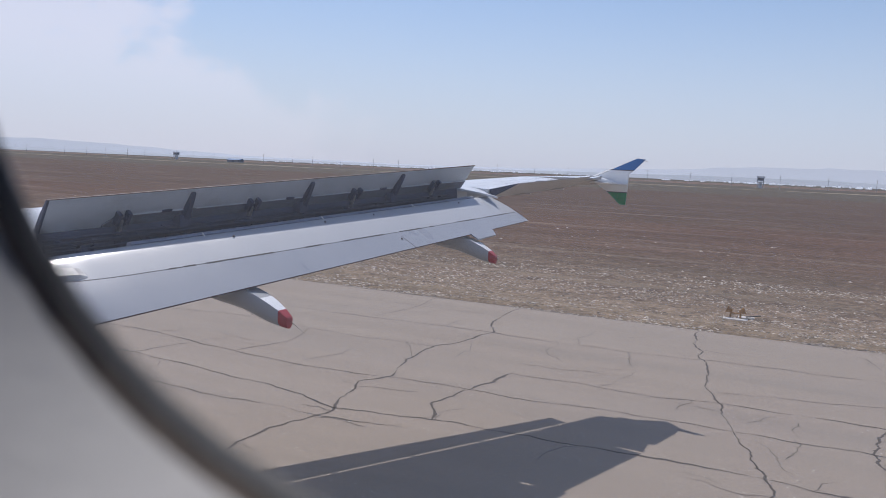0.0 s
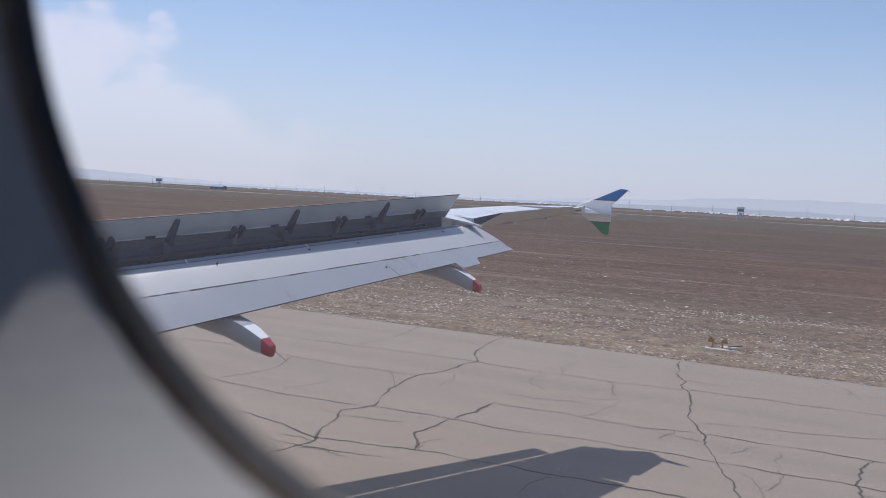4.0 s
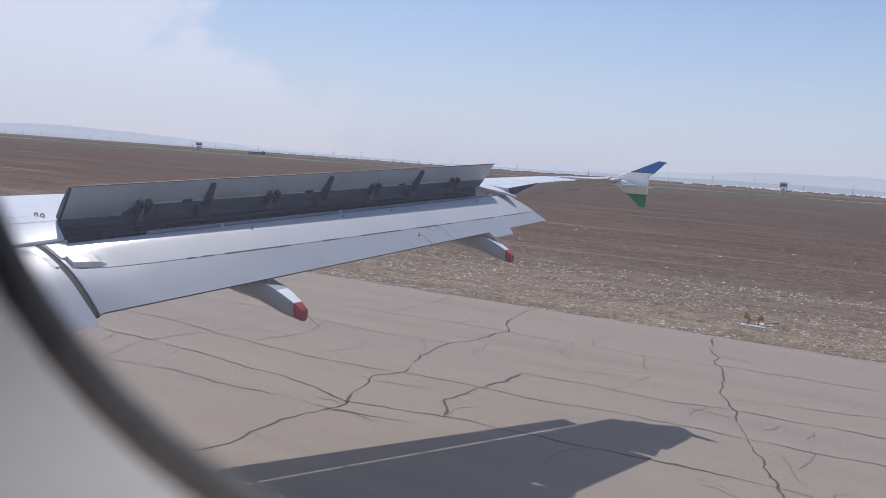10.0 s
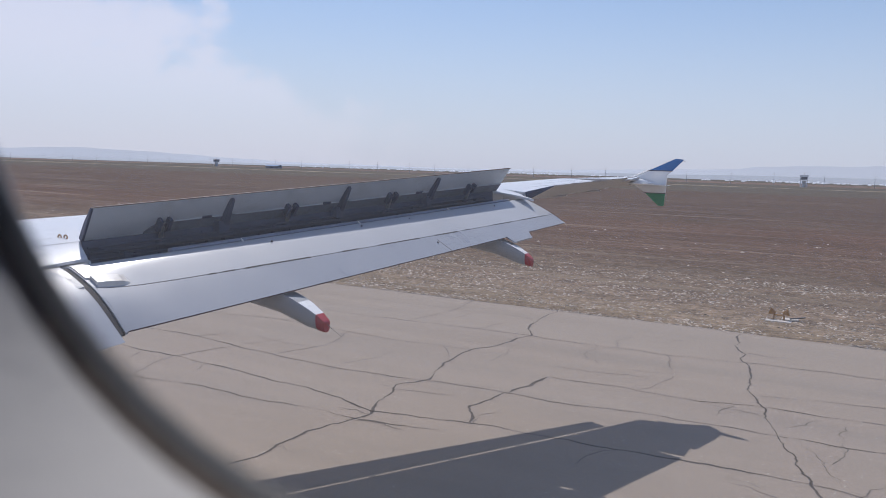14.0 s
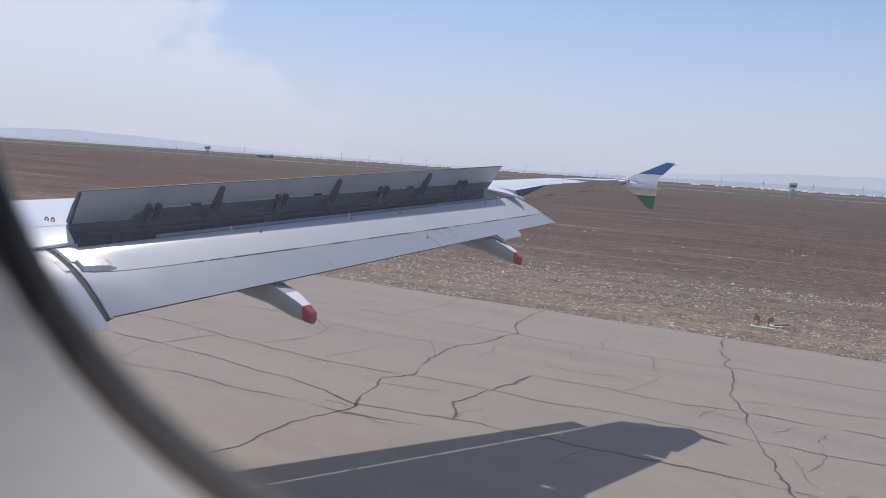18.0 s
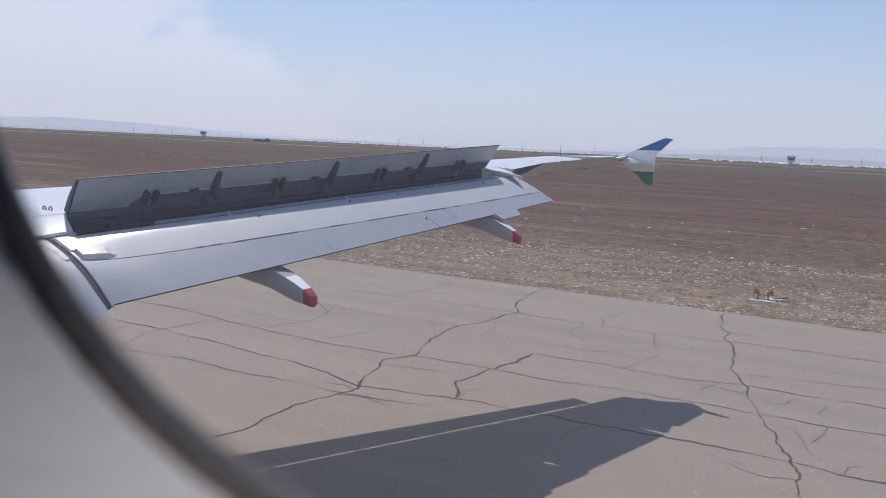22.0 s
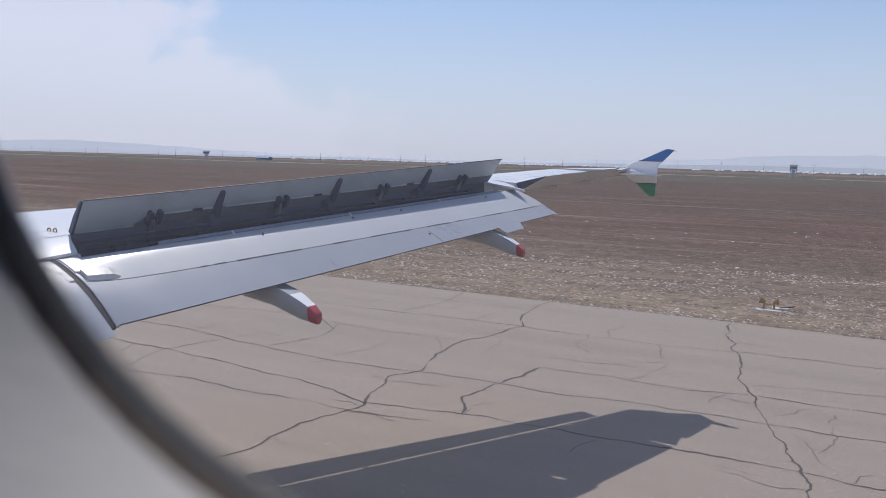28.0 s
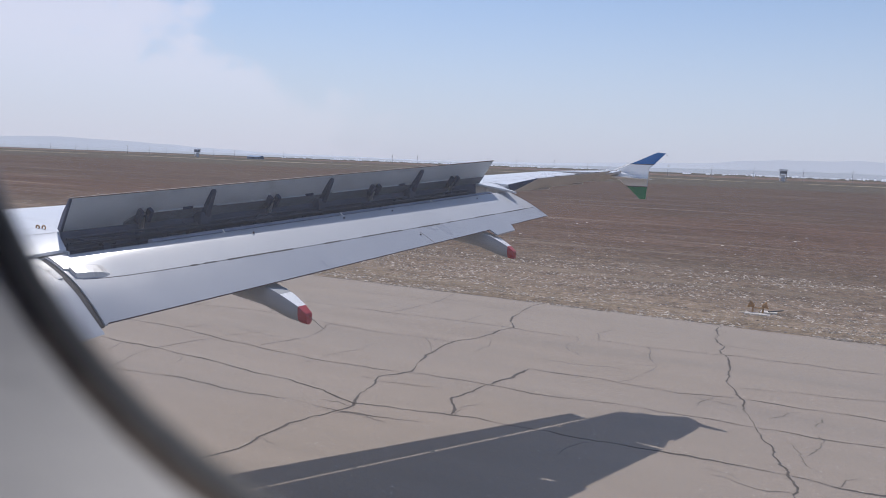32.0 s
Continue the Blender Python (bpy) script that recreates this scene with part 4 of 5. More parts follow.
# near-black plate paints the shade of the gap beside the aileron
part("end_face", loft([[p - Vector((0, 0.004, 0)) for p in rows[0]], rows[0]]), M_DARK, aileron, "near-black inner end painting in the gap's shade")
for y in (12.4, 13.3):
    a = lower(y, 0.72)
    part("hinge_fairing", rod(a + Vector((-0.1, 0, 0)), a + Vector((0.3, 0, 0.03)), 0.03, 0.012, 8), M_BELLY, aileron)

for y in (12.1, 12.7, 13.3, 13.75):
    h0 = (upper(y, 0.77) + lower(y, 0.77)) / 2
    d = upper(y, 1.0) - h0
    p = h0 + Vector((d.x * math.cos(AIL_UP) - d.z * math.sin(AIL_UP), 0, d.x * math.sin(AIL_UP) + d.z * math.cos(AIL_UP)))
    part("static_wick", rod(p, p + Vector((0.16, 0, 0.02)), 0.005, 0.003, 6), M_LINE, aileron)


# slats, drooped ahead of the leading edge with a slot behind them
def slat(y0, y1):
    rows = []
    for i in range(5):
        y = y0 + (y1 - y0) * i / 4
        c = x_te(y) - x_le(y)
        tail = upper(y, 0.055) + Vector((-0.055 * c - 0.080, 0, 0.0))
        w = 0.15 * c + 0.006
        q = [tail + Vector((-w * s, 0, -w * d)) for s, d in ((0, 0), (0.35, 0.10), (0.7, 0.30), (0.92, 0.58), (1.0, 0.86), (0.93, 1.02), (0.72, 0.92), (0.45, 0.42), (0.1, 0.10))]
        rows.append(q)
    return loft(rows)


for y0, y1 in ((1.2, 4.22), (4.23, 6.87), (6.88, 9.52), (9.53, 12.12), (12.13, 14.6)):
    part("slat", slat(y0, y1), M_WING, plane, smooth=True)
for y in (7.6, 9.2, 10.4, 11.6, 12.8):
    a = upper(y, 0.03)
    part("slat_track", bm_geo(box(a.x - 0.34, a.x + 0.02, y - 0.014, y + 0.014, a.z - 0.14, a.z - 0.03, 0.008)), M_STEEL, plane)


# spoilers, raised about fifty degrees
HDIR = (hinge(11.4) - hinge(5.3)).normalized()
AFT = Vector((1, -0.3295, 0)).normalized()
SP_AFT, SP_UP = 0.315, 0.37
bounds = [5.3, 6.82, 8.42, 9.95, 11.4]
for i in range(4):
    y0, y1 = bounds[i] + 0.002, bounds[i + 1] - 0.002
    tall = lambda y: 1.0 - 0.02 * (y - 5.3) / 6.1
    face_up = Vector((-SP_UP, 0, SP_AFT)).normalized()
    rows = []
    for k in range(5):
        y = y0 + (y1 - y0) * k / 4
        a = hinge(y)
        t = AFT * SP_AFT * tall(y) + Vector((0, 0, SP_UP * tall(y)))
        rows.append([a, a + t * 0.5 + face_up * -0.008, a + t, a + t + face_up * 0.008, a + t * 0.5 + face_up * 0.04, a + face_up * 0.045])
    sp = part("spoiler", loft(rows), M_UNDER, plane, "raised spoiler panel with a grey underside")
    a0, a1 = hinge(y0), hinge(y1)
    t = AFT * SP_AFT + Vector((0, 0, SP_UP))
    part("edge_strip", bar(a0 + t * tall(y0) * 1.0, a1 + t * tall(y1) * 1.0, (0.3, 0, 1), 0.016, 0.010), M_EDGE, sp, "worn reddish-brown trailing edge strip")
    if i == 0:
        # near-black plate and strip covering the first spoiler's inner end
        part("end_plate", loft([[p - Vector((0, 0.007, 0)) for p in rows[0]], [p - Vector((0, 0.001, 0)) for p in rows[0]]]), M_DARK, sp, "dark cover on the spoiler's inner end")
        part("end_strip", bar(a0 + t * 0.02 - face_up * 0.004, a0 + t * 0.99 - face_up * 0.004, -face_up, 0.03, 0.014), M_DARK, sp, "dark cover on the spoiler's inner end")
    # panel painting the bay's shade on the lower underside, pale lip along upper edge
    ya = y0 + (0.62 if i == 0 else 0.0)
    web = []
    for y, cut in ((ya, 0.10 if i == 0 else 0.34), (ya + 0.12, 0.34), (y1, 0.34)):
        a = hinge(y)
        tt = t * tall(y)
        web.append([a + tt * 0.02 - face_up * 0.006, a + tt * cut - face_up * 0.006, a + tt * cut - face_up * 0.018, a + tt * 0.02 - face_up * 0.018])
    part("shade_panel", loft(web), M_BAY_SHADE, sp, "dark lower panel painting in the bay's shade")
    part("lip", bar(hinge(ya + 0.12) + t * 0.345 - face_up * 0.008, a1 + t * 0.345 - face_up * 0.008, -face_up, 0.008, 0.014), M_UNDER, sp)
    ym = y0 + (y1 - y0) * 0.52
    am = hinge(ym)
    # actuator with its lug, rod and body
    lug = am + t * 0.40 - face_up * 0.03
    for s in (-0.055, 0.055):
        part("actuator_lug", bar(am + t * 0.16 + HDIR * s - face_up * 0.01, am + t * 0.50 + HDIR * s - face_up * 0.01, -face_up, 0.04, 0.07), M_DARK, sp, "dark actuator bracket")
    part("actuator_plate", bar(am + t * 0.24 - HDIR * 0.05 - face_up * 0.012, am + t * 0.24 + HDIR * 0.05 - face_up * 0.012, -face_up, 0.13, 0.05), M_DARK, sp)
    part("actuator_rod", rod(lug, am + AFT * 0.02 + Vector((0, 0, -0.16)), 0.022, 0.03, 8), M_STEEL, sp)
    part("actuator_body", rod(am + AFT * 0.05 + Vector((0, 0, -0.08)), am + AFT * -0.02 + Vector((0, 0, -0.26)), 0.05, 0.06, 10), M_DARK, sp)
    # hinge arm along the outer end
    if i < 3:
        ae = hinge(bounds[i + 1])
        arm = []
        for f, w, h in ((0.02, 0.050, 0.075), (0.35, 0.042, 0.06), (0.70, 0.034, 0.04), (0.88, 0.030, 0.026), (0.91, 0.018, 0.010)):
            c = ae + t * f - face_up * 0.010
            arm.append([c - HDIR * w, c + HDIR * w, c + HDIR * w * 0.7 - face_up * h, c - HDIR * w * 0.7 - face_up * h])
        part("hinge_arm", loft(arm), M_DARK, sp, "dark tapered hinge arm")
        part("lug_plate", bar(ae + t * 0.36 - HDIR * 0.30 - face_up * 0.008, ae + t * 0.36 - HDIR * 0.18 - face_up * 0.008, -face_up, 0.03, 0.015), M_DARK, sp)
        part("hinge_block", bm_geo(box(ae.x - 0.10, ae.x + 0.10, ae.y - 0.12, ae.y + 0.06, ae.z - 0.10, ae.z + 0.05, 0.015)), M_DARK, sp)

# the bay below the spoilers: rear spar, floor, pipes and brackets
# the recess's shade is put into these near-black colours
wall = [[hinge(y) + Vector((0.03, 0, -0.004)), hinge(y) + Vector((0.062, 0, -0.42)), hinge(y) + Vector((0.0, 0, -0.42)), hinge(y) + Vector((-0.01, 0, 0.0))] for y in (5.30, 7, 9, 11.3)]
spar = part("rear_spar", loft(wall), M_DARK, plane, "rear spar in the spoiler bay, coloured near-black for the bay's shade")
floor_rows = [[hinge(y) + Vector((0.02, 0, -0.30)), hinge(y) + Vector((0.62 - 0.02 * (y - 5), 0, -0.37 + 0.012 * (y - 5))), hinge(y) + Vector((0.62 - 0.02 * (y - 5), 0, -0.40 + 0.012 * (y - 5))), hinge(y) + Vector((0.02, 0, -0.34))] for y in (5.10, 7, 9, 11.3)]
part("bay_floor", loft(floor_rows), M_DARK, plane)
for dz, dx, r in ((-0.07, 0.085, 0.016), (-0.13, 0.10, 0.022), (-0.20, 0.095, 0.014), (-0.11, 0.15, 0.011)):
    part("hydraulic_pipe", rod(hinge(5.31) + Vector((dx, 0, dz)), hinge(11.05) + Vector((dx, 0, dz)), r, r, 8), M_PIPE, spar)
random.seed(21)
for k in range(26):
    y = 5.4 + 5.9 * k / 25 + random.uniform(-0.08, 0.08)
    p = hinge(y)
    w, h = random.uniform(0.03, 0.09), random.uniform(0.08, 0.22)
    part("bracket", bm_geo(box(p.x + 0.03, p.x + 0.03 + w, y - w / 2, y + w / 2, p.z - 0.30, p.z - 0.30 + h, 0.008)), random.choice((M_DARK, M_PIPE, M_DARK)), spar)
for k in range(16):
    y = 5.5 + 5.6 * k / 15 + random.uniform(-0.1, 0.1)
    a = hinge(y) + Vector((0.10, 0, random.uniform(-0.2, -0.05)))
    b = hinge(y + random.uniform(-0.35, 0.35)) + Vector((0.12, 0, random.uniform(-0.28, -0.02)))
    part("hose", rod(a, b, 0.011, 0.011, 6), random.choice((M_PIPE, M_DARK)), spar)
# end walls of the bay
e0, e1 = hinge(5.02), hinge(11.44)
part("bay_end", bm_geo(box(e0.x - 0.02, e0.x + 0.50, 5.09, 5.11, e0.z - 0.40, e0.z - 0.13)), M_UNDER, plane)


# flap
def flap_frame(y):
    te = Vector((-5.97 + 0.2947 * (y - 4.85), y, 2.73 + 0.1293 * (y - 4.85)))
    dx, dz = 0.85 - 0.010 * (y - 4.85), 0.545 - 0.0315 * (y - 4.85)
    return te, dx, dz


F_PROF = [(-0.06, -0.026), (0.0, 0.0), (0.03, -0.008), (0.07, -0.033), (0.13, -0.080), (0.20, -0.145), (0.30, -0.243), (0.45, -0.396), (0.60, -0.555), (0.80, -0.776), (1.0, -1.0)]
F_NOSE = [(-0.16, -0.30), (-0.165, -0.17), (-0.125, -0.07), (-0.06, -0.026), (0.0, 0.0), (0.03, -0.008), (0.07, -0.033), (0.13, -0.080)]
F_LOW = [(0.985, -1.01), (0.75, -0.83), (0.5, -0.66), (0.25, -0.52), (0.0, -0.42)]


def on_prof(q, lift=0.0):
    for (q0, z0), (q1, z1) in zip(F_PROF, F_PROF[1:]):
        if q <= q1:
            return (q, z0 + (z1 - z0) * (q - q0) / (q1 - q0) + lift)
    return (q, -1.0 + lift)


def split(y):
    return 0.465 + 0.034 * (y - 5.0)


def top_pts(y):
    return F_NOSE + [on_prof(0.13 + (split(y) - 0.006 - 0.13) * k / 5) for k in range(1, 6)]


def aft_pts(y):
    return [on_prof(split(y) + 0.006 + (1.0 - split(y) - 0.006) * k / 6) for k in range(7)]


def flap_point(y, q):
    if y > 10.9:
        # the outer end sweeps out towards the nose
        y += 0.15 * (y - 10.9) * (1 - min(1.0, max(0.0, q[0])) ** 3)
    te, dx, dz = flap_frame(y)
    swell = 0.15 * math.exp(-abs(y - 4.77) / 0.25) * math.sin(math.pi * min(1.0, max(0.0, q[0])) ** 1.3)
    return Vector((te.x + (q[0] - 1) * dx, y, te.z + (q[1] + 1 + swell) * dz))


FLAP_YS = [4.85, 4.95, 5.1, 5.3] + [5.6 + (11.40 - 5.6) * i / 13 for i in range(14)]
nose = part("flap", loft([[flap_point(y, q) for q in top_pts(y)] + [flap_point(y, (split(y) - 0.006, on_prof(split(y))[1] - 0.09)), flap_point(y, (0.0, -0.40))] for y in FLAP_YS]), M_FLAP, plane, "glossy lowered outboard flap with rounded nose", smooth=True)
part("trailing_skin", loft([[flap_point(y, q) for q in aft_pts(y) + F_LOW[:2]] + [flap_point(y, (split(y) + 0.006, on_prof(split(y))[1] - 0.12))] for y in FLAP_YS]), M_FLAP2, nose, smooth=True)
part("lower_skin", loft([[flap_point(y, q) for q in ((0.5, -0.67), (0.25, -0.53), (0.0, -0.43), (-0.12, -0.36), (0.0, -0.415), (0.25, -0.51), (0.5, -0.65))] for y in FLAP_YS]), M_BELLY, nose, smooth=True)
part("seam", loft([[flap_point(y, on_prof(split(y) - 0.007, -0.004)), flap_point(y, on_prof(split(y) + 0.007, -0.004)), flap_point(y, on_prof(split(y) + 0.007, -0.09)), flap_point(y, on_prof(split(y) - 0.007, -0.09))] for y in FLAP_YS]), M_SEAL, nose, "dark uneven seam across the flap")
random.seed(31)
for k in range(22):
    y = random.uniform(5.9, 11.0)
    wlen = random.uniform(0.05, 0.32)
    part("scuff", loft([[flap_point(yy, on_prof(split(yy) - 0.010, 0.004)), flap_point(yy, on_prof(split(yy) + 0.007 + random.uniform(0, 0.008), 0.004)), flap_point(yy, on_prof(split(yy), -0.05))] for yy in (y, y + wlen)]), M_SEAL, nose)
part("edge", loft([[flap_point(y, (0.995, -0.985)) + Vector((0.003, 0, 0.002)), flap_point(y, (1.003, -1.003)), flap_point(y, (0.99, -1.012))] for y in FLAP_YS]), M_EDGE, nose, "thin dark trailing edge")
# white bars paint the sun streaks that fall between the spoilers
for y in (6.66, 8.30, 9.88):
    part("sliver", loft([[flap_point(yy, (0.04, -0.010)), flap_point(yy + 0.03, (-0.052, 0.060)), flap_point(yy + 0.03, (-0.060, 0.060)), flap_point(yy, (0.02, -0.03))] for yy in (y, y + 0.012)]), M_CAP, nose, "small white sliver painting sun let through between spoilers")
for y, q in ((8.98, (0.76, -0.728)), (6.95, (0.14, -0.072)), (9.05, (0.12, -0.055)), (10.7, (0.14, -0.072)), (8.25, (0.12, -0.055))):
    p = flap_point(y, q)
    part("fastener", rod(p + Vector((0, 0, -0.005)), p + Vector((0.008, 0, 0.012)), 0.014, 0.011, 10), M_LINE, nose)
part("chord_joint", loft([[flap_point(yy, on_prof(q, 0.003)) for yy in (9.02, 9.032)] for q in (0.70, 0.76, 0.84, 0.92, 0.985)], closed=False), M_LINE, nose)
# added strip along the flap's nose, coloured as the spoilers' shadow there
part("nose_shade", loft([[flap_point(y, (-0.150, -0.06)), flap_point(y, (-0.135, 0.045)), flap_point(y, (-0.07, 0.045)), flap_point(y, (-0.045, 0.004)), flap_point(y, (-0.08, -0.05))] for y in (5.9, 7.0, 8.0, 9.0, 10.0, 10.6, 11.2)]), M_NOSE, nose, "blue-grey strip standing in for the spoilers' shadow on the flap nose")
# stepped outer end
part("end_cap", loft([[flap_point(11.40, q) for q in F_PROF + [(0.9, -0.95), (0.3, -0.5)]], [flap_point(11.43, (q[0] + 0.01, q[1] - 0.02)) for q in F_PROF + [(0.9, -0.95), (0.3, -0.5)]]]), M_FLAP, nose)

# inboard flap, its inner neighbour
def in_point(y, q):
    s = flap_point(4.85, (q[0] * 1.10, q[1] * 1.10))
    return Vector((s.x - 0.01, y, s.z - 0.085 * (4.753 - y) - 0.015))


inb = part("inboard_flap", loft([[in_point(y, q) for q in F_NOSE + F_PROF[5:] + F_LOW] for y in (1.0, 2.2, 3.4, 4.2, 4.753)]), M_FLAP2, plane, "lowered inboard flap", smooth=True)
# greasy track strip and white plates between the two flaps
prof = F_NOSE[2:] + F_PROF[5:]


def strip_on(y0, y1, lift, q0, q1, low=0.05):
    sel = prof[q0:q1]
    rows = []
    for y in (y0, y1):
        up = [flap_point(y, q) + Vector((lift * 0.5, 0, lift)) for q in sel]
        dn = [flap_point(y, q) + Vector((-low * 0.4, 0, -low)) for q in sel[::-1]]
        rows.append(up + dn)
    return loft(rows)


part("track_strip", strip_on(4.756, 4.822, -0.010, 0, 13, 0.03), M_RIB, nose, "greasy dark track strip between the flaps")
part("track_lip", strip_on(4.823, 4.848, 0.002, 0, 12, 0.02), M_FLAP2, nose)
part("cover_plate", strip_on(4.835, 4.99, 0.014, 0, 8, 0.03), M_CAP, nose, "scuffed white cover plate")
part("cover_plate", strip_on(4.58, 4.750, 0.012, 0, 9, 0.03), M_CAP, nose, "scuffed white cover plate")
fit_rows = [[flap_point(y, on_prof(q)) + Vector((0.3 * d, 0, d)) for q, d in ((0.28, -0.01), (0.30, h), (0.42, h), (0.45, -0.01))] for y, h in ((4.88, 0.035), (5.0, 0.04), (5.12, 0.032), (5.19, 0.010))]
part("hinge_fitting", loft(fit_rows), M_CAP, nose, "white boxed hinge fitting")


# flap track fairings
def fairing(y, sc, tail_x, tail_z):
    """A canoe-shaped fairing; tail_x, tail_z: the underside of its tip."""
    prof = [(-2.6, 0.42, 0.38, 0.05), (-2.2, 0.46, 0.32, 0.16), (-1.6, 0.48, 0.26, 0.25), (-1.1, 0.49, 0.22, 0.28), (-0.62, 0.40, 0.150, 0.25), (-0.40, 0.335, 0.085, 0.235), (-0.25, 0.268, 0.038, 0.205), (-0.105, 0.190, 0.014, 0.150)]
    red = [(-0.1045, 0.192, 0.012, 0.152), (-0.03, 0.136, 0.0, 0.122), (-0.004, 0.118, 0.0, 0.108), (0.0, 0.106, 0.012, 0.09)]

    def rings(rows):
        out = []
        for dx, top, bot, w in rows:
            zt, zb, hw, x = tail_z + top * sc, tail_z + bot * sc, w * sc / 2, tail_x + dx * sc
            h = zt - zb
            out.append([(x, y - hw * 0.90, zt), (x, y + hw * 0.90, zt), (x, y + hw, zt - 0.10 * h), (x, y + hw, zb + 0.45 * h), (x, y + hw * 0.78, zb + 0.18 * h), (x, y + hw * 0.3, zb), (x, y - hw * 0.3, zb), (x, y - hw * 0.78, zb + 0.18 * h), (x, y - hw, zb + 0.45 * h), (x, y - hw, zt - 0.10 * h)])
        return loft(out)

    body = part("track_fairing", rings(prof), M_FAIR, plane, "grey flap track fairing with a red tip", smooth=True)
    # white lid paints the sunlit top, starting where the flap's shadow would end
    lid = []
    for dx, top, bot, w in [(-0.33, 0.304, 0, 0.221)] + prof[6:]:
        x, z, hw = tail_x + dx * sc, tail_z + top * sc, w * sc * 0.45
        lid.append([(x, y - hw, z + 0.003), (x, y + hw, z + 0.003), (x, y + hw, z - 0.02), (x, y - hw, z - 0.02)])
    part("sunlit_top", loft(lid), M_FENCE, body, "white upper face painting in the sunlit patch")
    part("tip", rings(red), M_RED, body, "red painted fairing tip", smooth=True)
    part("static_wick", rod((tail_x - 0.01, y, tail_z + 0.09 * sc), (tail_x + 0.20 * sc, y, tail_z - 0.03 * sc), 0.004, 0.002, 6), M_LINE, body, "thin black static wick")
    if y > 9:
        sliver = []
        for yy, k in ((y + 0.0, 0.15), (y + 0.38, 0.15), (y + 0.45, 0.02)):
            sliver.append([flap_point(yy, (0.985, -0.966)), flap_point(yy, (1.0 + k, -0.98 - 1.1 * k)), flap_point(yy, (0.99 + k, -1.03 - 1.1 * k)), flap_point(yy, (0.97, -1.0))])
        part("edge_tab", loft(sliver), M_FLAP2, body)


fairing(6.63, 1.0, -4.99, 2.55)
fairing(10.10, 0.92, -4.02, 3.025)
fairing(4.35, 1.05, -5.75, 2.05)

# wing tip fence: white blade, blue upper and green lower ends
FY = 15.45


def blade(outline, t):
    return loft([[(x, FY - t / 2, z) for x, z in outline], [(x, FY + t / 2, z) for x, z in outline]])


fence = part("wing_tip_fence", blade([(-4.10, 4.30), (-3.76, 4.462), (-3.31, 4.462), (-3.40, 4.385), (-3.415, 4.02), (-3.81, 4.02), (-4.10, 4.22)], 0.05), M_FENCE, plane, "white wing tip fence with blue and green ends")
part("upper_blade", blade([(-3.755, 4.464), (-3.24, 4.705), (-3.09, 4.69), (-3.305, 4.464)], 0.044), M_BLUE, fence, "blue upper end")
part("lower_blade", blade([(-3.805, 4.018), (-3.416, 4.018), (-3.43, 3.775), (-3.54, 3.772)], 0.044), M_GREEN, fence, "green lower end")
part("border", join(bar((-3.77, FY, 4.455), (-3.305, FY, 4.455), (0, 0, 1), 0.056, 0.016), bar((-3.82, FY, 4.012), (-3.412, FY, 4.012), (0, 0, 1), 0.056, 0.016)), M_GASKET, fence, "thin dark border line")
part("edge_cap", join(bar((-4.11, FY, 4.30), (-3.76, FY, 4.464), (-0.4, 0, 1), 0.07, 0.024), bar((-3.755, FY, 4.466), (-3.24, FY, 4.707), (-0.4, 0, 1), 0.05, 0.012)), M_POLISH, fence, "bright bare leading edge")
pod = []
for x, r in ((-4.22, 0.010), (-4.12, 0.048), (-4.00, 0.070), (-3.88, 0.062), (-3.74, 0.030), (-3.62, 0.006)):
    pod.append([(x, FY - 0.09 + r * 1.1 * math.cos(6.28318 * i / 12), 4.235 - 0.03 * (x + 4.16) + r * math.sin(6.28318 * i / 12)) for i in range(12)])
part("tip_pod", loft(pod), M_FENCE, fence, "white streamlined tip pod", smooth=True)
part("static_wick", rod((-3.10, FY, 4.66), (-3.05, FY, 4.652), 0.004, 0.003, 6), M_LINE, fence)

# ---- cabin window and fuselage round the camera ----
WX, WZ, WA, WB, WN = -0.0288, 4.4464, 0.1446, 0.1567, 2.38


def oval(grow, y, n=72, drop_z=0.0):
    out = []
    for i in range(n):
        a = 6.28318530718 * i / n
        c, s = math.cos(a), math.sin(a)
        r = (abs(c) ** WN + abs(s) ** WN) ** (-1 / WN)
        out.append(Vector((WX + (WA + grow) * r * c, y, WZ + (WB + grow) * r * s + drop_z)))
    return out


window = part("cabin_window", loft([oval(0.0043, 0.0851), oval(0.0070, 0.075), oval(0.012, 0.056), oval(0.020, 0.032), oval(0.034, 0.006), oval(0.058, -0.016), oval(0.10, -0.027), oval(0.19, -0.03)], closed=True, caps=False), M_REVEAL, plane, "pale plastic cabin window reveal", smooth=True)
part("gasket", loft([oval(0.030, 0.112), oval(0.006, 0.096), oval(0.0, 0.0905), oval(0.0006, 0.0892), oval(0.0012, 0.0882), oval(0.0015, 0.0876), oval(0.0018, 0.0872), oval(0.0022, 0.0868), oval(0.02, 0.10)], closed=True, caps=False), M_GASKET, window, "black rubber window gasket", smooth=True)
part("seal", loft([oval(0.0022, 0.0869), oval(0.0033, 0.0858), oval(0.0043, 0.0850), oval(0.015, 0.095)], closed=True, caps=False), M_TRIM, window, "thin brown seal")


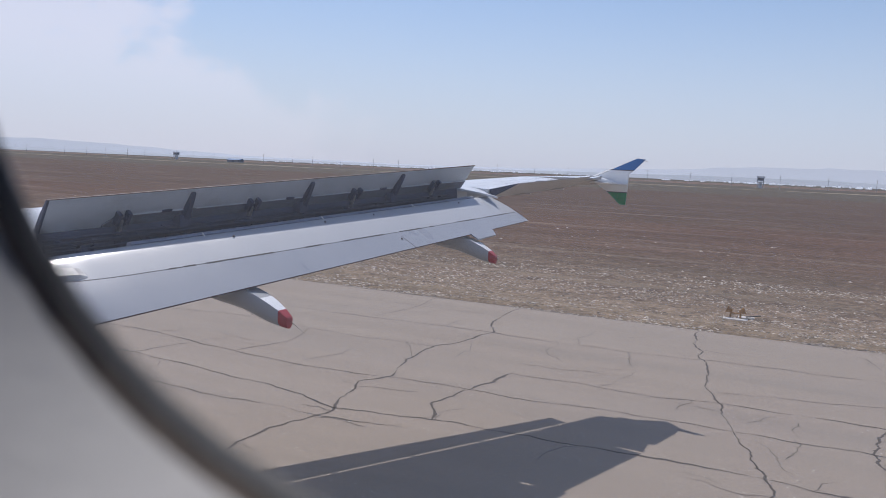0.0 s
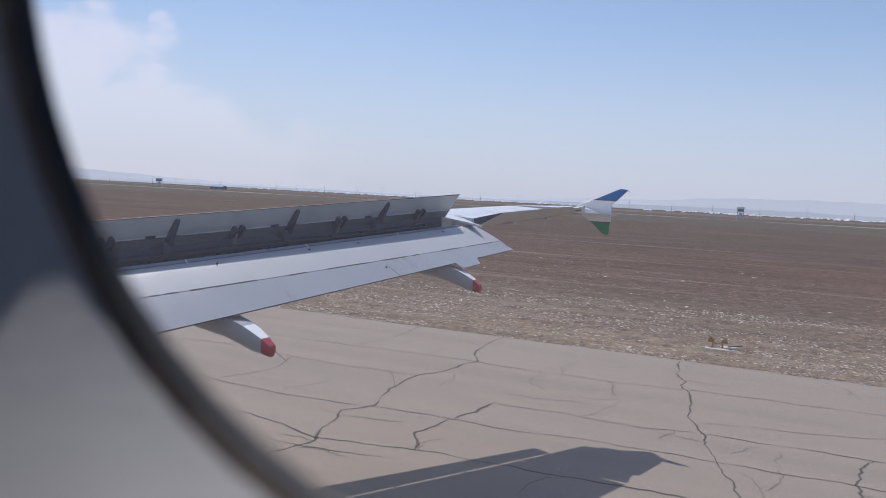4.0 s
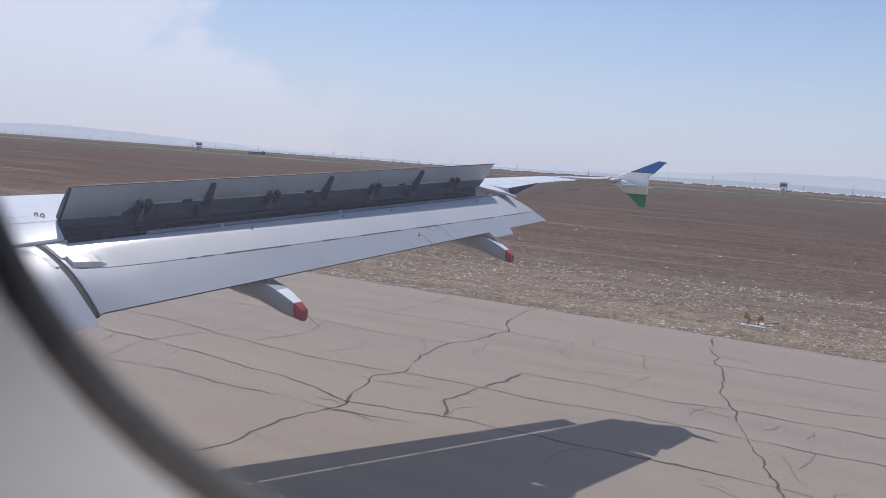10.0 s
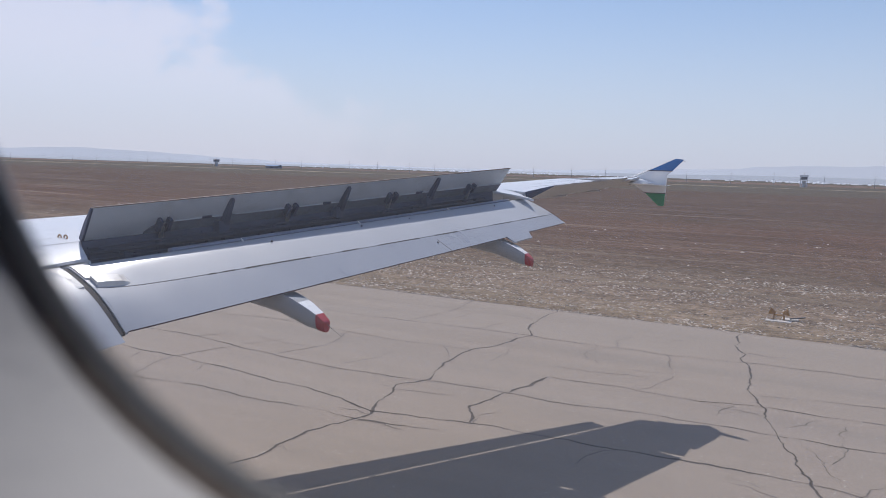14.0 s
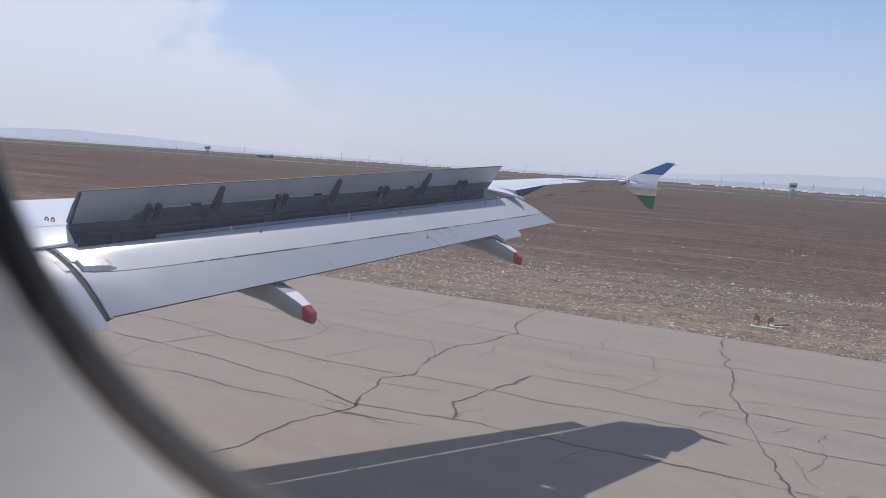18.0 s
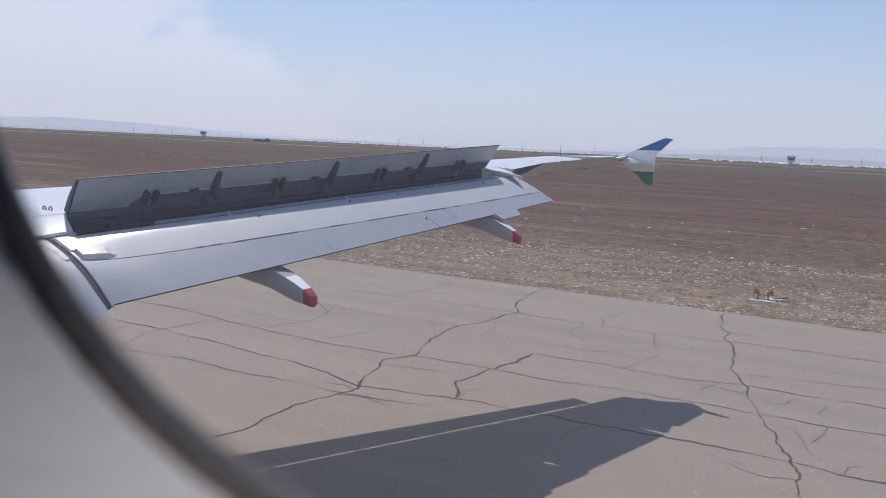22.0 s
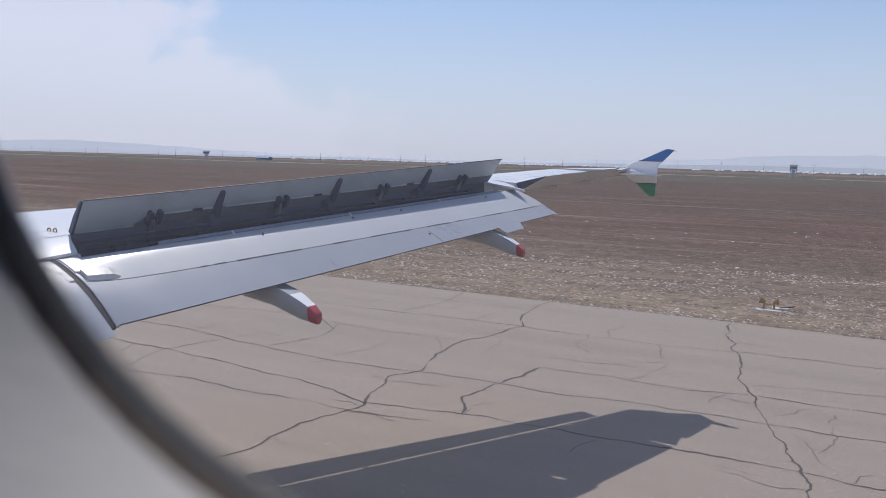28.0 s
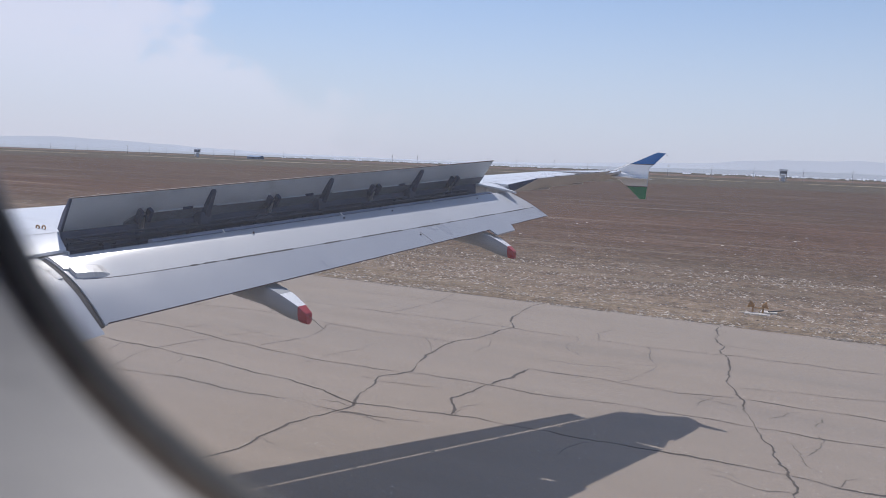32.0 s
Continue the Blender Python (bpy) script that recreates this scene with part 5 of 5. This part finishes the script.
def shell():
    """Fuselage skin with a flat bay at the window."""
    pts, faces = [], []
    n, r, cy, cz = 48, 1.975, -1.83, 4.05
    xs = [-9.0, -6.0, -3.0, -1.2, WX - 0.30, WX + 0.30, 1.2, 3.0, 6.0]
    for x in xs:
        for i in range(n):
            a = 6.28318530718 * i / n
            pts.append((x, cy + r * math.cos(a), cz + r * math.sin(a)))
    for k in range(len(xs) - 1):
        for i in range(n):
            if k == 4 and i in (0, 1, 2):
                continue
            a, b = k * n + i, k * n + (i + 1) % n
            faces.append((a, b, b + n, a + n))
    for k in (0, len(xs) - 1):
        faces.append(tuple(k * n + i for i in range(n)))
    return pts, faces


body = part("fuselage", shell(), M_SHELL, plane, "white fuselage skin round the cabin window", smooth=True)


def window_bay():
    """Outer skin panel with the oval opening, and its rim."""
    o = oval(0.031, 0.112)
    n = len(o)
    rim = []
    for i, p in enumerate(o):
        a = 6.28318530718 * i / n
        c, s = math.cos(a), math.sin(a)
        lift = (4.812 - WZ) if s > 0 else (WZ - 4.044)
        k = 1 / max(abs(c) / 0.306, abs(s) / lift)
        x = WX + k * c
        z = WZ + k * s
        rim.append(Vector((x, -1.83 + math.sqrt(max(0.1, 1.978 ** 2 - (z - 4.05) ** 2)), z)))
    return loft([o, rim], caps=False)


part("window_bay", window_bay(), M_SHELL, body)
pane = part("pane", loft([oval(0.028, 0.1085), oval(0.028, 0.1105)]), M_PANE, window, "clear scratched window pane")
pane.visible_shadow = False
# main wheels that carry the aircraft, inboard of the view
for wy in (-5.62, 1.96):
    leg = part("gear_leg", rod((-8.4, wy, 0.55), (-8.4, wy, 3.1), 0.11, 0.14, 12), M_STEEL, plane)
    for s in (-0.46, 0.46):
        prof_w = [(0.30, -0.16), (0.50, -0.19), (0.57, -0.12), (0.575, 0.0), (0.57, 0.12), (0.50, 0.19), (0.30, 0.16)]
        rings_w = [[(-8.4 + r * math.cos(6.28318 * i / 24), wy + s + w, 0.576 + r * math.sin(6.28318 * i / 24)) for r, w in prof_w] for i in range(24)]
        rings_w.append(rings_w[0])
        part("wheel", loft(rings_w, caps=False), M_TYRE, leg, "black tyre", smooth=True)
